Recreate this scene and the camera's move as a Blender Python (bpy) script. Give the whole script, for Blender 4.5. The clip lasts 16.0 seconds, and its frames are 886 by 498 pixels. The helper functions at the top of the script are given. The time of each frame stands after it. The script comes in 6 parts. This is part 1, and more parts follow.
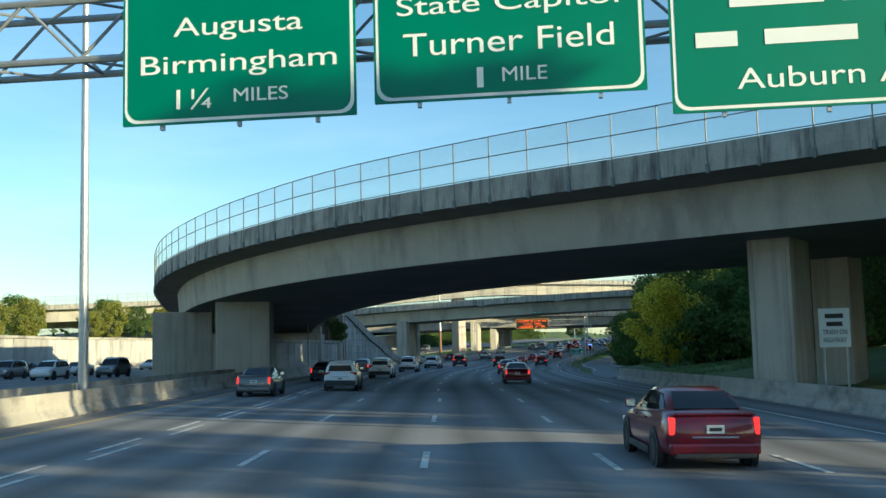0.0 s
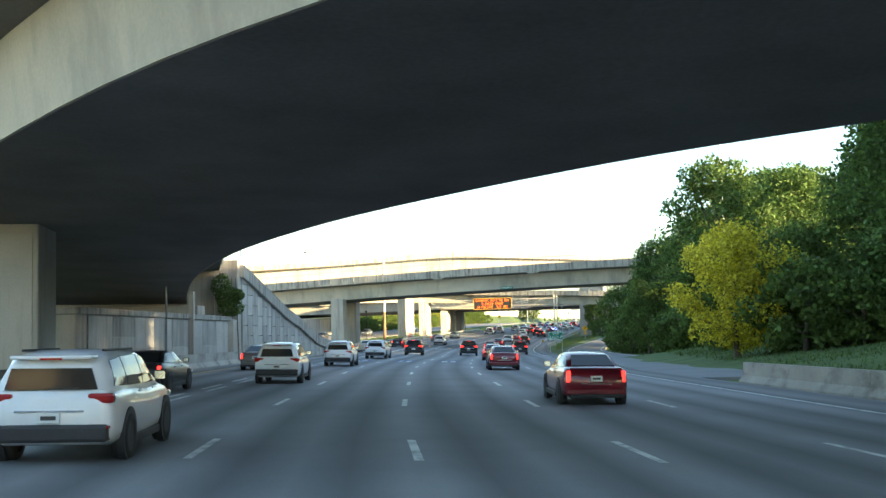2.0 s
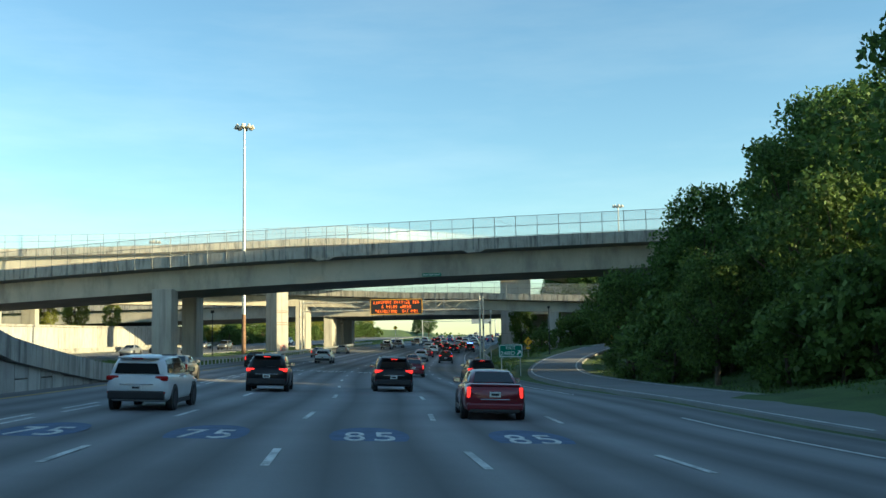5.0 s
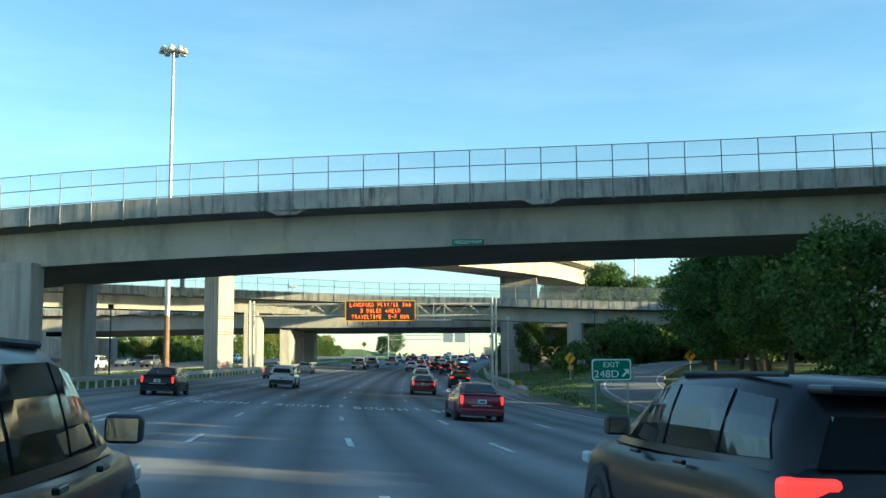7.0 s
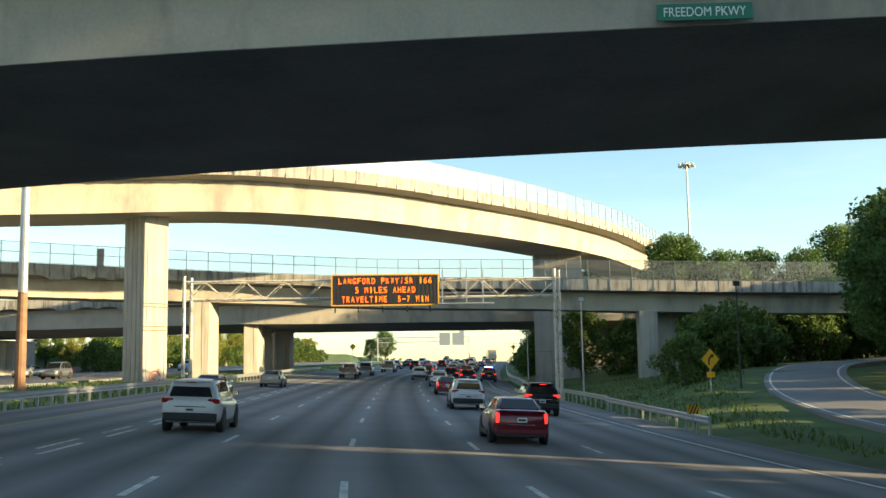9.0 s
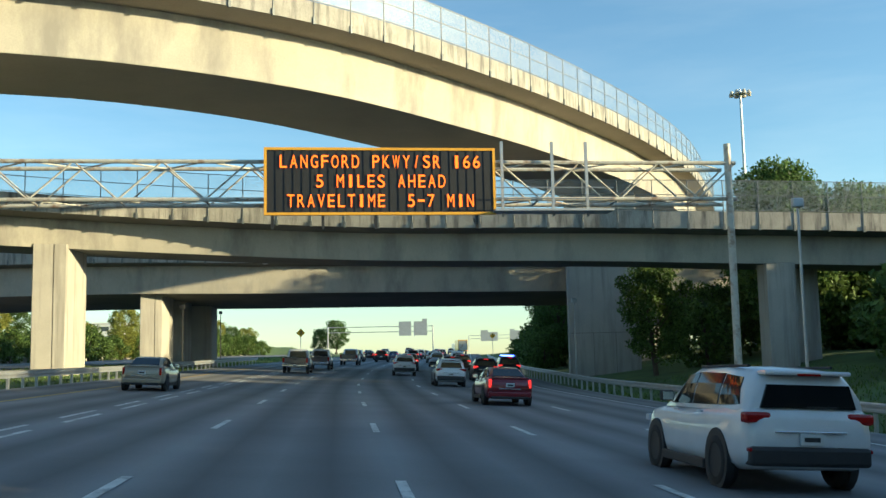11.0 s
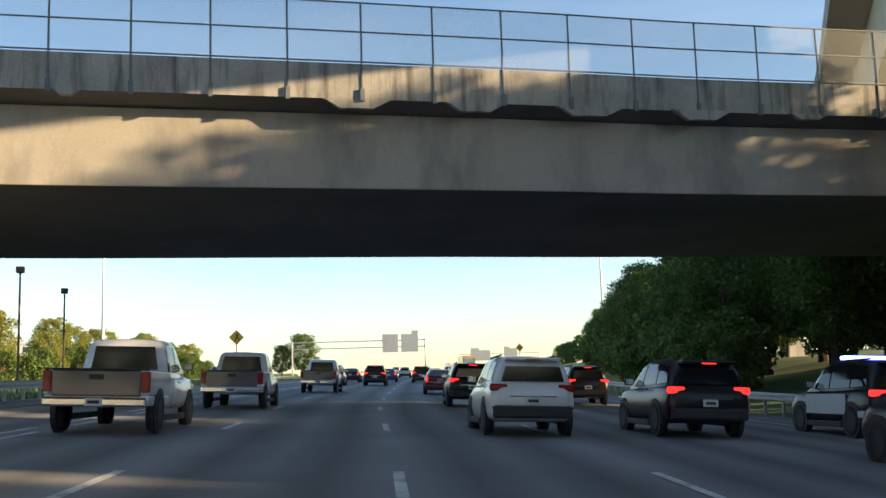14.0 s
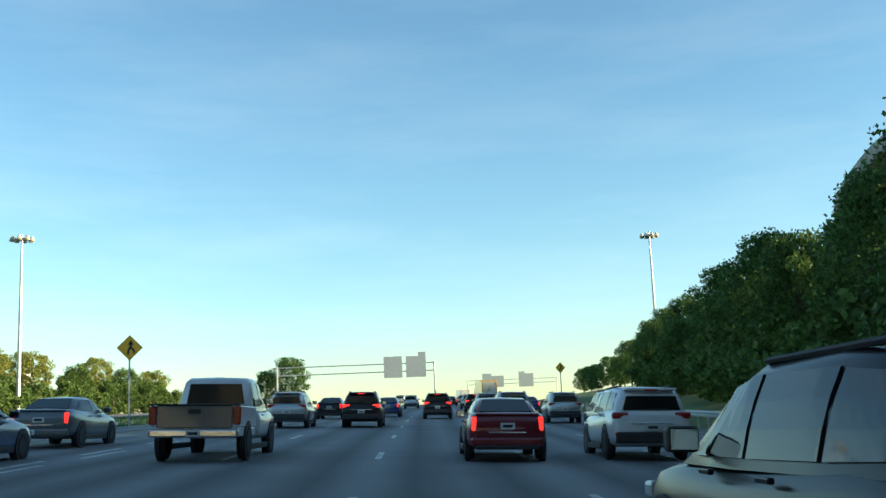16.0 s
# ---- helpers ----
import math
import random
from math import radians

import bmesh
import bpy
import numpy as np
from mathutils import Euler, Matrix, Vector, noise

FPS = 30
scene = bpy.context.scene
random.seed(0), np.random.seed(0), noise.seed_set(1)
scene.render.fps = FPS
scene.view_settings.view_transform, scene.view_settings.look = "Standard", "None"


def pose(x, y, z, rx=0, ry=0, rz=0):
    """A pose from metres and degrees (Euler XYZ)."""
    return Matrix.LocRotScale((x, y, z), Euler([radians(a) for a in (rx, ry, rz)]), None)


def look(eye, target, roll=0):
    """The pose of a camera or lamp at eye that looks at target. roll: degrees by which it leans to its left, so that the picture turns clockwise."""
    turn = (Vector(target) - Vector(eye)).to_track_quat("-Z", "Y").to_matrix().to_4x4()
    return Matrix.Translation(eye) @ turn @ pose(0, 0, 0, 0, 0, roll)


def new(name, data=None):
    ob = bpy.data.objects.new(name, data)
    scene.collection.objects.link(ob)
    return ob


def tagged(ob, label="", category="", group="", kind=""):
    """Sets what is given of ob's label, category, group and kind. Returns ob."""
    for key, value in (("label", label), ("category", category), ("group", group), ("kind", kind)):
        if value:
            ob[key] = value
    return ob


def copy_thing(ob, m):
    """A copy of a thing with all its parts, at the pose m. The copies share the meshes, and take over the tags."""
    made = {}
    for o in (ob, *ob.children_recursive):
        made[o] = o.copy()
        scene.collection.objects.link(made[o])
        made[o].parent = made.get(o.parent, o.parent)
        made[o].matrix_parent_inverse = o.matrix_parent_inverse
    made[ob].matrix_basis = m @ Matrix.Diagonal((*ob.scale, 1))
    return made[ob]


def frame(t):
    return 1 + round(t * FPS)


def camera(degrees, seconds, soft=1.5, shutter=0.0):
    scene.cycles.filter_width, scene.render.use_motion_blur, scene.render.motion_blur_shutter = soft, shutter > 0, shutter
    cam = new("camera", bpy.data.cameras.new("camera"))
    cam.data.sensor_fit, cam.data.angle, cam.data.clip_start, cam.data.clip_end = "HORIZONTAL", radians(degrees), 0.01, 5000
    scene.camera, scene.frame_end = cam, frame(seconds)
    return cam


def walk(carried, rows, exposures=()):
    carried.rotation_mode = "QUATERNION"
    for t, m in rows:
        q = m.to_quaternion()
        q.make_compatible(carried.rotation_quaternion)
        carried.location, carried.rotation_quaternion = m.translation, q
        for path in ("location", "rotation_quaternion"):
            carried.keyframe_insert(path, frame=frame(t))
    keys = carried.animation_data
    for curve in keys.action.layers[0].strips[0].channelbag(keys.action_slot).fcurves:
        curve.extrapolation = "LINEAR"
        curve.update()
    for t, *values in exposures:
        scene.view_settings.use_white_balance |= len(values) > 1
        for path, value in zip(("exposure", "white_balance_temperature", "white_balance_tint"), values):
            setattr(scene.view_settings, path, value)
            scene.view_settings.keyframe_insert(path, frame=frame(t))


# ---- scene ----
cam = camera(47.3, 16.0)
PATH = [
    (0, (23.697, -0.191, 3.360), (23.360, 1.772, 3.550), -1.5),
    (0.5, (21.534, 9.801, 3.194), (21.262, 11.776, 3.355), -2.1),
    (1, (19.438, 19.804, 2.988), (19.195, 21.784, 3.137), -2.2),
    (1.5, (17.475, 29.831, 2.860), (17.259, 31.815, 3.004), -1.7),
    (2, (15.896, 39.920, 2.826), (15.673, 41.901, 2.986), -1.5),
    (2.5, (14.389, 49.947, 2.812), (14.160, 51.924, 3.002), -1.7),
    (3, (12.689, 59.835, 2.731), (12.461, 61.812, 2.927), -1.5),
    (3.5, (11.113, 69.714, 2.549), (10.899, 71.693, 2.750), -1.7),
    (4, (9.813, 79.642, 2.349), (9.616, 81.621, 2.553), -1.7),
    (4.5, (9.002, 89.631, 2.327), (8.891, 91.618, 2.529), -1.6),
    (5, (8.445, 99.609, 2.269), (8.453, 101.600, 2.456), -0.9),
    (7.5, (2.047, 152.607, 1.747), (2.149, 154.590, 1.983), -0.5),
    (8, (1.617, 163.065, 1.810), (1.713, 165.049, 2.047), -1.0),
    (8.5, (1.114, 173.580, 1.955), (1.216, 175.563, 2.197), -1.1),
    (9, (0.695, 184.298, 2.036), (0.828, 186.279, 2.275), -1.0),
    (11.5, (-0.878, 237.555, 1.662), (-0.628, 239.526, 1.885), -1.4),
    (12, (-0.664, 247.972, 1.781), (-0.410, 249.944, 1.999), -1.5),
    (12.5, (-0.445, 258.233, 1.875), (-0.187, 260.202, 2.107), -1.6),
    (13, (-0.220, 268.424, 1.972), (0.046, 270.390, 2.224), -2.1),
    (13.5, (0.156, 278.458, 2.007), (0.414, 280.421, 2.292), -1.8),
    (14, (0.863, 288.108, 1.998), (1.162, 290.067, 2.270), -1.8),
    (14.5, (1.459, 297.196, 2.165), (1.781, 299.152, 2.426), -1.6),
    (15, (2.420, 306.005, 2.411), (2.749, 307.959, 2.684), -1.3),
    (15.5, (3.445, 314.669, 2.570), (3.783, 316.618, 2.868), -1.7),
    (16, (4.595, 323.321, 2.704), (4.888, 325.272, 3.030), -2.5),
]
# stops, kelvin, tint of the clip's own camera
exposure_rows = [(0, 1.0, 5500, -6), (1.0, 1.6, 5500, -5), (1.5, 2.4, 6500, 4), (2.1, 2.55, 7000, 4), (2.5, 2.2, 7100, 6), (3.0, 1.3, 6550, 10), (3.6, 1.05, 5600, -1), (5, 1.2, 5900, -8), (7.5, 1.45, 5500, -10), (8.5, 1.45, 5900, -5), (9.2, 1.6, 7000, 3), (11.3, 1.1, 5700, -6), (12.3, 1.45, 6100, -2), (13.0, 1.6, 6500, 9), (13.5, 1.6, 7000, 10), (13.9, 1.45, 6600, 13), (14.5, 1.25, 6700, 11), (15.0, 1.3, 6600, 10), (15.5, 1.25, 5850, -2), (16, 1.25, 5900, -7)]
walk(cam, [(t, look(eye, target, roll)) for t, eye, target, roll in PATH], exposure_rows)

# ---- world, sun ----
SUN_AZ = radians(108)      # clockwise from straight ahead
SUN_EL = radians(11.5)
world = bpy.data.worlds.new("sky_world")
scene.world = world
world.use_nodes = True
wn = world.node_tree.nodes
sky = wn.new("ShaderNodeTexSky")
sky.sky_type = 'NISHITA'
sky.sun_disc = False
sky.sun_elevation = SUN_EL
sky.sun_rotation = SUN_AZ
sky.air_density = 1.0
sky.dust_density = 0.3
sky.ozone_density = 2.0
# thin high cloud in faint streaks
wl = world.node_tree.links
w_co, w_map, w_noise, w_ramp = wn.new("ShaderNodeTexCoord"), wn.new("ShaderNodeMapping"), wn.new("ShaderNodeTexNoise"), wn.new("ShaderNodeValToRGB")
w_map.inputs["Scale"].default_value = (1.6, 1.6, 9.0)
w_map.inputs["Rotation"].default_value = (0.10, 0.06, 0.5)
w_noise.inputs["Scale"].default_value = 2.2
w_noise.inputs["Detail"].default_value = 7
w_noise.inputs["Roughness"].default_value = 0.6
w_ramp.color_ramp.elements[0].position, w_ramp.color_ramp.elements[1].position = 0.42, 0.78
w_ramp.color_ramp.elements[1].color = (0.22, 0.22, 0.22, 1)
w_pale, w_mix = wn.new("ShaderNodeHueSaturation"), wn.new("ShaderNodeMix")
w_pale.inputs["Saturation"].default_value, w_pale.inputs["Value"].default_value = 0.35, 1.25
w_mix.data_type = 'RGBA'
wl.new(w_co.outputs["Generated"], w_map.inputs[0])
wl.new(w_map.outputs[0], w_noise.inputs["Vector"])
wl.new(w_noise.outputs[0], w_ramp.inputs[0])
wl.new(sky.outputs[0], w_pale.inputs["Color"])
wl.new(w_ramp.outputs[0], w_mix.inputs["Factor"])
wl.new(sky.outputs[0], w_mix.inputs["A"])
wl.new(w_pale.outputs[0], w_mix.inputs["B"])
wl.new(w_mix.outputs["Result"], wn["Background"].inputs[0])
wn["Background"].inputs[1].default_value = 0.11
sun_data = bpy.data.lights.new("sun", 'SUN')
sun_data.energy = 5.0
sun_data.angle = radians(0.6)
sun_data.color = (1.0, 0.75, 0.43)
sun = new("sun", sun_data)
s_dir = Vector((math.sin(SUN_AZ) * math.cos(SUN_EL), math.cos(SUN_AZ) * math.cos(SUN_EL), math.sin(SUN_EL)))
sun.matrix_world = look(s_dir * 300, (0, 0, 0))


# ---- materials ----
def mat(name, rgb, rough=0.8, metal=0.0, var=0.25, scale=2.0, fine=30.0, bump=0.15, spec=0.5, stain=None, stain_scale=(0.6, 0.6, 0.12), coat=0.0, per_object=0.0):
    m = bpy.data.materials.new(name)
    m.use_nodes = True
    n, l = m.node_tree.nodes, m.node_tree.links
    b = n["Principled BSDF"]
    b.inputs["Roughness"].default_value = rough
    b.inputs["Metallic"].default_value = metal
    b.inputs["Specular IOR Level"].default_value = spec
    b.inputs["Coat Weight"].default_value = coat
    tc = n.new("ShaderNodeTexCoord")
    big = n.new("ShaderNodeTexNoise")
    big.inputs["Scale"].default_value = scale
    big.inputs["Detail"].default_value = 5
    small = n.new("ShaderNodeTexNoise")
    small.inputs["Scale"].default_value = fine
    small.inputs["Detail"].default_value = 4
    geo = n.new("ShaderNodeNewGeometry")
    l.new(geo.outputs["Position"], big.inputs["Vector"])
    l.new(geo.outputs["Position"], small.inputs["Vector"])
    add = n.new("ShaderNodeMath")
    add.operation = 'MULTIPLY_ADD'
    add.inputs[1].default_value = 0.65
    l.new(big.outputs[0], add.inputs[0])
    sm = n.new("ShaderNodeMath")
    sm.operation = 'MULTIPLY'
    sm.inputs[1].default_value = 0.35
    l.new(small.outputs[0], sm.inputs[0])
    l.new(sm.outputs[0], add.inputs[2])
    ramp = n.new("ShaderNodeValToRGB")
    ramp.color_ramp.elements[0].position = 0.3
    ramp.color_ramp.elements[1].position = 0.7
    ramp.color_ramp.elements[0].color = (*[c * (1 - var) for c in rgb], 1)
    ramp.color_ramp.elements[1].color = (*[min(1, c * (1 + var)) for c in rgb], 1)
    l.new(add.outputs[0], ramp.inputs[0])
    col = ramp.outputs[0]
    if stain:
        mp = n.new("ShaderNodeMapping")
        mp.inputs["Scale"].default_value = stain_scale
        l.new(geo.outputs["Position"], mp.inputs[0])
        sn = n.new("ShaderNodeTexNoise")
        sn.inputs["Scale"].default_value = 1.0
        sn.inputs["Detail"].default_value = 6
        sn.inputs["Roughness"].default_value = 0.65
        l.new(mp.outputs[0], sn.inputs["Vector"])
        sr = n.new("ShaderNodeValToRGB")
        sr.color_ramp.elements[0].position = 0.48
        sr.color_ramp.elements[1].position = 0.68
        l.new(sn.outputs[0], sr.inputs[0])
        mx = n.new("ShaderNodeMix")
        mx.data_type = 'RGBA'
        mx.inputs["B"].default_value = (*stain, 1)
        l.new(sr.outputs[0], mx.inputs["Factor"])
        l.new(col, mx.inputs["A"])
        col = mx.outputs["Result"]
    if per_object:
        oi = n.new("ShaderNodeObjectInfo")
        hv = n.new("ShaderNodeHueSaturation")
        mr = n.new("ShaderNodeMapRange")
        mr.inputs["To Min"].default_value = 1 - per_object
        mr.inputs["To Max"].default_value = 1 + per_object
        l.new(oi.outputs["Random"], mr.inputs["Value"])
        l.new(mr.outputs[0], hv.inputs["Value"])
        l.new(col, hv.inputs["Color"])
        col = hv.outputs[0]
    l.new(col, b.inputs["Base Color"])
    if bump:
        bp = n.new("ShaderNodeBump")
        bp.inputs["Strength"].default_value = bump
        bp.inputs["Distance"].default_value = 0.02
        l.new(add.outputs[0], bp.inputs["Height"])
        l.new(bp.outputs[0], b.inputs["Normal"])
    return m


def glow(name, rgb, strength):
    m = bpy.data.materials.new(name)
    m.use_nodes = True
    b = m.node_tree.nodes["Principled BSDF"]
    b.inputs["Base Color"].default_value = (*[c * 0.3 for c in rgb], 1)
    b.inputs["Emission Color"].default_value = (*rgb, 1)
    b.inputs["Emission Strength"].default_value = strength
    return m


M_GIRDER = mat("weathered_girder_concrete", (0.45, 0.415, 0.345), 0.85, var=0.16, scale=0.35, fine=12, stain=(0.27, 0.25, 0.22), stain_scale=(0.35, 0.35, 0.12))
M_PARAPET = mat("stained_parapet_concrete", (0.36, 0.34, 0.30), 0.9, var=0.28, scale=0.8, fine=14, stain=(0.11, 0.105, 0.10), stain_scale=(2.2, 2.2, 0.25), bump=0.4)
# dark base colour puts the shade under the decks into the concrete
M_SOFFIT = mat("shaded_underside", (0.15, 0.147, 0.144), 0.95, var=0.3, scale=0.3, fine=8)
# overhang shadow below the parapets is put into this dark colour
M_OVERHANG = mat("shaded_slab_concrete", (0.16, 0.155, 0.145), 0.95, var=0.25, scale=0.5, fine=9)
M_PALE = mat("pale_underside_concrete", (0.42, 0.37, 0.29), 0.9, var=0.12, scale=0.3, fine=8)
M_PIER = mat("pier_concrete", (0.42, 0.39, 0.34), 0.85, var=0.14, scale=0.5, fine=15, stain=(0.28, 0.26, 0.23), stain_scale=(1.4, 1.4, 0.1))
M_BARRIER = mat("barrier_concrete", (0.36, 0.34, 0.30), 0.9, var=0.2, scale=0.8, fine=20, stain=(0.16, 0.15, 0.13), stain_scale=(0.5, 0.5, 1.0))
M_PANEL = mat("wall_panel_concrete", (0.40, 0.39, 0.36), 0.9, var=0.14, scale=1.2, fine=18, stain=(0.24, 0.23, 0.21), stain_scale=(1.2, 1.2, 0.15), per_object=0.16)
M_JOINT = mat("wall_joint", (0.24, 0.232, 0.21), 0.95)
M_GALV = mat("galvanised_steel", (0.45, 0.46, 0.46), 0.45, 0.7, var=0.15, scale=3, fine=60, bump=0.05)
M_POST = mat("fence_steel", (0.17, 0.18, 0.18), 0.55, 0.3, var=0.15, scale=3, bump=0.05)
# rust of masts and posts; the brown also colours the pier's shadow stripes
M_RUST_SHADOW = mat("rusty_steel_and_shadow", (0.26, 0.15, 0.09), 0.8, 0.2, var=0.35, scale=2)
M_TRUSS = mat("truss_paint", (0.60, 0.57, 0.48), 0.6, 0.2, var=0.2, scale=2, stain=(0.28, 0.17, 0.10), stain_scale=(2, 2, 2))
M_LINE_W = mat("white_road_paint", (0.66, 0.66, 0.63), 0.7, var=0.25, scale=1.5, fine=40, stain=(0.28, 0.28, 0.27), stain_scale=(3, 1.5, 1))
M_LINE_Y = mat("yellow_road_paint", (0.55, 0.38, 0.08), 0.7, var=0.25, scale=1.5, fine=40)
M_BARK = mat("bark", (0.10, 0.075, 0.055), 0.95, var=0.4, scale=4, fine=30, bump=0.6)
M_GREEN = mat("sign_green", (0.004, 0.17, 0.10), 0.45, var=0.08, scale=1)
M_WHITE = mat("sign_white", (0.78, 0.80, 0.78), 0.5, var=0.05, scale=1)
M_YELLOW = mat("sign_yellow", (0.88, 0.46, 0.02), 0.5, var=0.06)
M_BLACK = mat("black_paint", (0.02, 0.02, 0.02), 0.5, var=0.1)
M_ORANGE = mat("amber_frame_paint", (0.75, 0.38, 0.03), 0.5, var=0.1)
M_SIGNBACK = mat("bare_aluminium", (0.42, 0.44, 0.45), 0.5, 0.6, var=0.1)


def road_material(name, lanes):
    m = mat(name, (0.22, 0.22, 0.22), 0.88, var=0.16, scale=0.25, fine=25, bump=0.1, spec=0.3)
    if not lanes:
        return m
    # tyre-darkened wheel paths along every lane
    n, l = m.node_tree.nodes, m.node_tree.links
    uv = n.new("ShaderNodeUVMap")
    sep = n.new("ShaderNodeSeparateXYZ")
    l.new(uv.outputs[0], sep.inputs[0])
    mod = n.new("ShaderNodeMath")
    mod.operation = 'PINGPONG'
    mod.inputs[1].default_value = 1.8
    l.new(sep.outputs[0], mod.inputs[0])
    nz = n.new("ShaderNodeTexNoise")
    nz.inputs["Scale"].default_value = 0.08
    nz.inputs["Detail"].default_value = 3
    cmb = n.new("ShaderNodeMapping")
    cmb.inputs["Scale"].default_value = (3.0, 0.25, 1)
    l.new(uv.outputs[0], cmb.inputs[0])
    l.new(cmb.outputs[0], nz.inputs["Vector"])
    add = n.new("ShaderNodeMath")
    add.operation = 'MULTIPLY_ADD'
    add.inputs[1].default_value = 1.1
    l.new(nz.outputs[0], add.inputs[0])
    l.new(mod.outputs[0], add.inputs[2])
    rp = n.new("ShaderNodeValToRGB")
    for e, (p, v) in zip((rp.color_ramp.elements[0], rp.color_ramp.elements[1], rp.color_ramp.elements.new(0.62)), ((0.25, 1.2), (1.0, 1.02), (1.0, 0.5))):
        e.color = (v, v, v, 1)
    rp.color_ramp.elements[0].position = 0.30
    rp.color_ramp.elements[1].position = 0.62
    rp.color_ramp.elements[2].position = 1.0
    sc = n.new("ShaderNodeMath")
    sc.operation = 'DIVIDE'
    sc.inputs[1].default_value = 2.4
    l.new(add.outputs[0], sc.inputs[0])
    l.new(sc.outputs[0], rp.inputs[0])
    mx = n.new("ShaderNodeMix")
    mx.data_type = 'RGBA'
    mx.blend_type = 'MULTIPLY'
    mx.inputs["Factor"].default_value = 0.8
    b = n["Principled BSDF"]
    src = b.inputs["Base Color"].links[0].from_socket
    l.new(src, mx.inputs["A"])
    l.new(rp.outputs[0], mx.inputs["B"])
    l.new(mx.outputs["Result"], b.inputs["Base Color"])
    return m


M_ROAD = road_material("worn_asphalt", True)
M_ROAD2 = road_material("plain_asphalt", False)
M_GRASS = mat("grass_ground", (0.075, 0.12, 0.028), 0.95, var=0.5, scale=0.35, fine=9, bump=0.6)


def leaf_material(name, rgb, var=0.5):
    m = bpy.data.materials.new(name)
    m.use_nodes = True
    n, l = m.node_tree.nodes, m.node_tree.links
    b = n["Principled BSDF"]
    b.inputs["Roughness"].default_value = 0.6
    b.inputs["Specular IOR Level"].default_value = 0.25
    g = n.new("ShaderNodeNewGeometry")
    rp = n.new("ShaderNodeValToRGB")
    rp.color_ramp.elements[0].color = (*[c * (1 - var) for c in rgb], 1)
    rp.color_ramp.elements[1].color = (*[c * (1 + var) for c in rgb], 1)
    l.new(g.outputs["Random Per Island"], rp.inputs[0])
    l.new(rp.outputs[0], b.inputs["Base Color"])
    tr = n.new("ShaderNodeBsdfTranslucent")
    l.new(rp.outputs[0], tr.inputs[0])
    mix = n.new("ShaderNodeMixShader")
    mix.inputs[0].default_value = 0.35
    l.new(b.outputs[0], mix.inputs[1])
    l.new(tr.outputs[0], mix.inputs[2])
    l.new(mix.outputs[0], n["Material Output"].inputs[0])
    return m


M_LEAF = leaf_material("dark_leaves", (0.085, 0.145, 0.036))
M_LEAF_MID = leaf_material("green_leaves", (0.105, 0.16, 0.038))
# lighter leaf green that stands in for low sun on the crowns
M_LEAF_SUNLIT = leaf_material("sunlit_toned_leaves", (0.24, 0.25, 0.05), 0.4)
# yellow-green, raised to stand for sunlight that the trees behind block
M_LEAF_YEL = leaf_material("sun_brightened_leaves", (0.58, 0.50, 0.05), 0.5)


def mesh_material():
    m = bpy.data.materials.new("chain_link")
    m.use_nodes = True
    n, l = m.node_tree.nodes, m.node_tree.links
    b = n["Principled BSDF"]
    b.inputs["Base Color"].default_value = (0.40, 0.42, 0.42, 1)
    b.inputs["Metallic"].default_value = 0.5
    b.inputs["Roughness"].default_value = 0.5
    uv = n.new("ShaderNodeUVMap")
    waves = []
    for k in (1, -1):
        mp = n.new("ShaderNodeMapping")
        mp.inputs["Rotation"].default_value = (0, 0, radians(45 * k))
        l.new(uv.outputs[0], mp.inputs[0])
        w = n.new("ShaderNodeTexWave")
        w.inputs["Scale"].default_value = 6.3
        l.new(mp.outputs[0], w.inputs["Vector"])
        gt = n.new("ShaderNodeMath")
        gt.operation = 'GREATER_THAN'
        gt.inputs[1].default_value = 0.965
        l.new(w.outputs["Fac"], gt.inputs[0])
        waves.append(gt)
    mxm = n.new("ShaderNodeMath")
    mxm.operation = 'MAXIMUM'
    l.new(waves[0].outputs[0], mxm.inputs[0])
    l.new(waves[1].outputs[0], mxm.inputs[1])
    tr = n.new("ShaderNodeBsdfTransparent")
    mix = n.new("ShaderNodeMixShader")
    l.new(mxm.outputs[0], mix.inputs[0])
    l.new(tr.outputs[0], mix.inputs[1])
    l.new(b.outputs[0], mix.inputs[2])
    l.new(mix.outputs[0], n["Material Output"].inputs[0])
    return m


M_CHAIN = mesh_material()


# ---- mesh helpers ----
def link_mesh(name, me, material, parent=None, label=""):
    ob = new(name, me)
    if material and not me.materials:
        me.materials.append(material)
    if parent:
        ob.parent = parent
    if label:
        tagged(ob, label)
    return ob


def part(name, bm, material, parent=None, label="", smooth=False):
    me = bpy.data.meshes.new(name)
    bmesh.ops.recalc_face_normals(bm, faces=bm.faces)
    bm.to_mesh(me)
    bm.free()
    if smooth:
        for p in me.polygons:
            p.use_smooth = True
    return link_mesh(name, me, material, parent, label)


def thing(name, at=(0, 0, 0), label="", category="", group="", kind=""):
    ob = new(name)
    ob.matrix_world = at if isinstance(at, Matrix) else Matrix.Translation(at)
    return tagged(ob, label, category, group, kind)


def box(bm, x0, x1, y0, y1, z0, z1, bevel=0.0):
    vs = [bm.verts.new((x, y, z)) for z in (z0, z1) for y in (y0, y1) for x in (x0, x1)]
    fs = [bm.faces.new([vs[i] for i in q]) for q in ((0, 1, 3, 2), (4, 6, 7, 5), (0, 4, 5, 1), (2, 3, 7, 6), (0, 2, 6, 4), (1, 5, 7, 3))]
    if bevel:
        es = list({e for f in fs for e in f.edges})
        bmesh.ops.bevel(bm, geom=es, offset=bevel, segments=2, affect='EDGES', profile=0.5)
    return bm


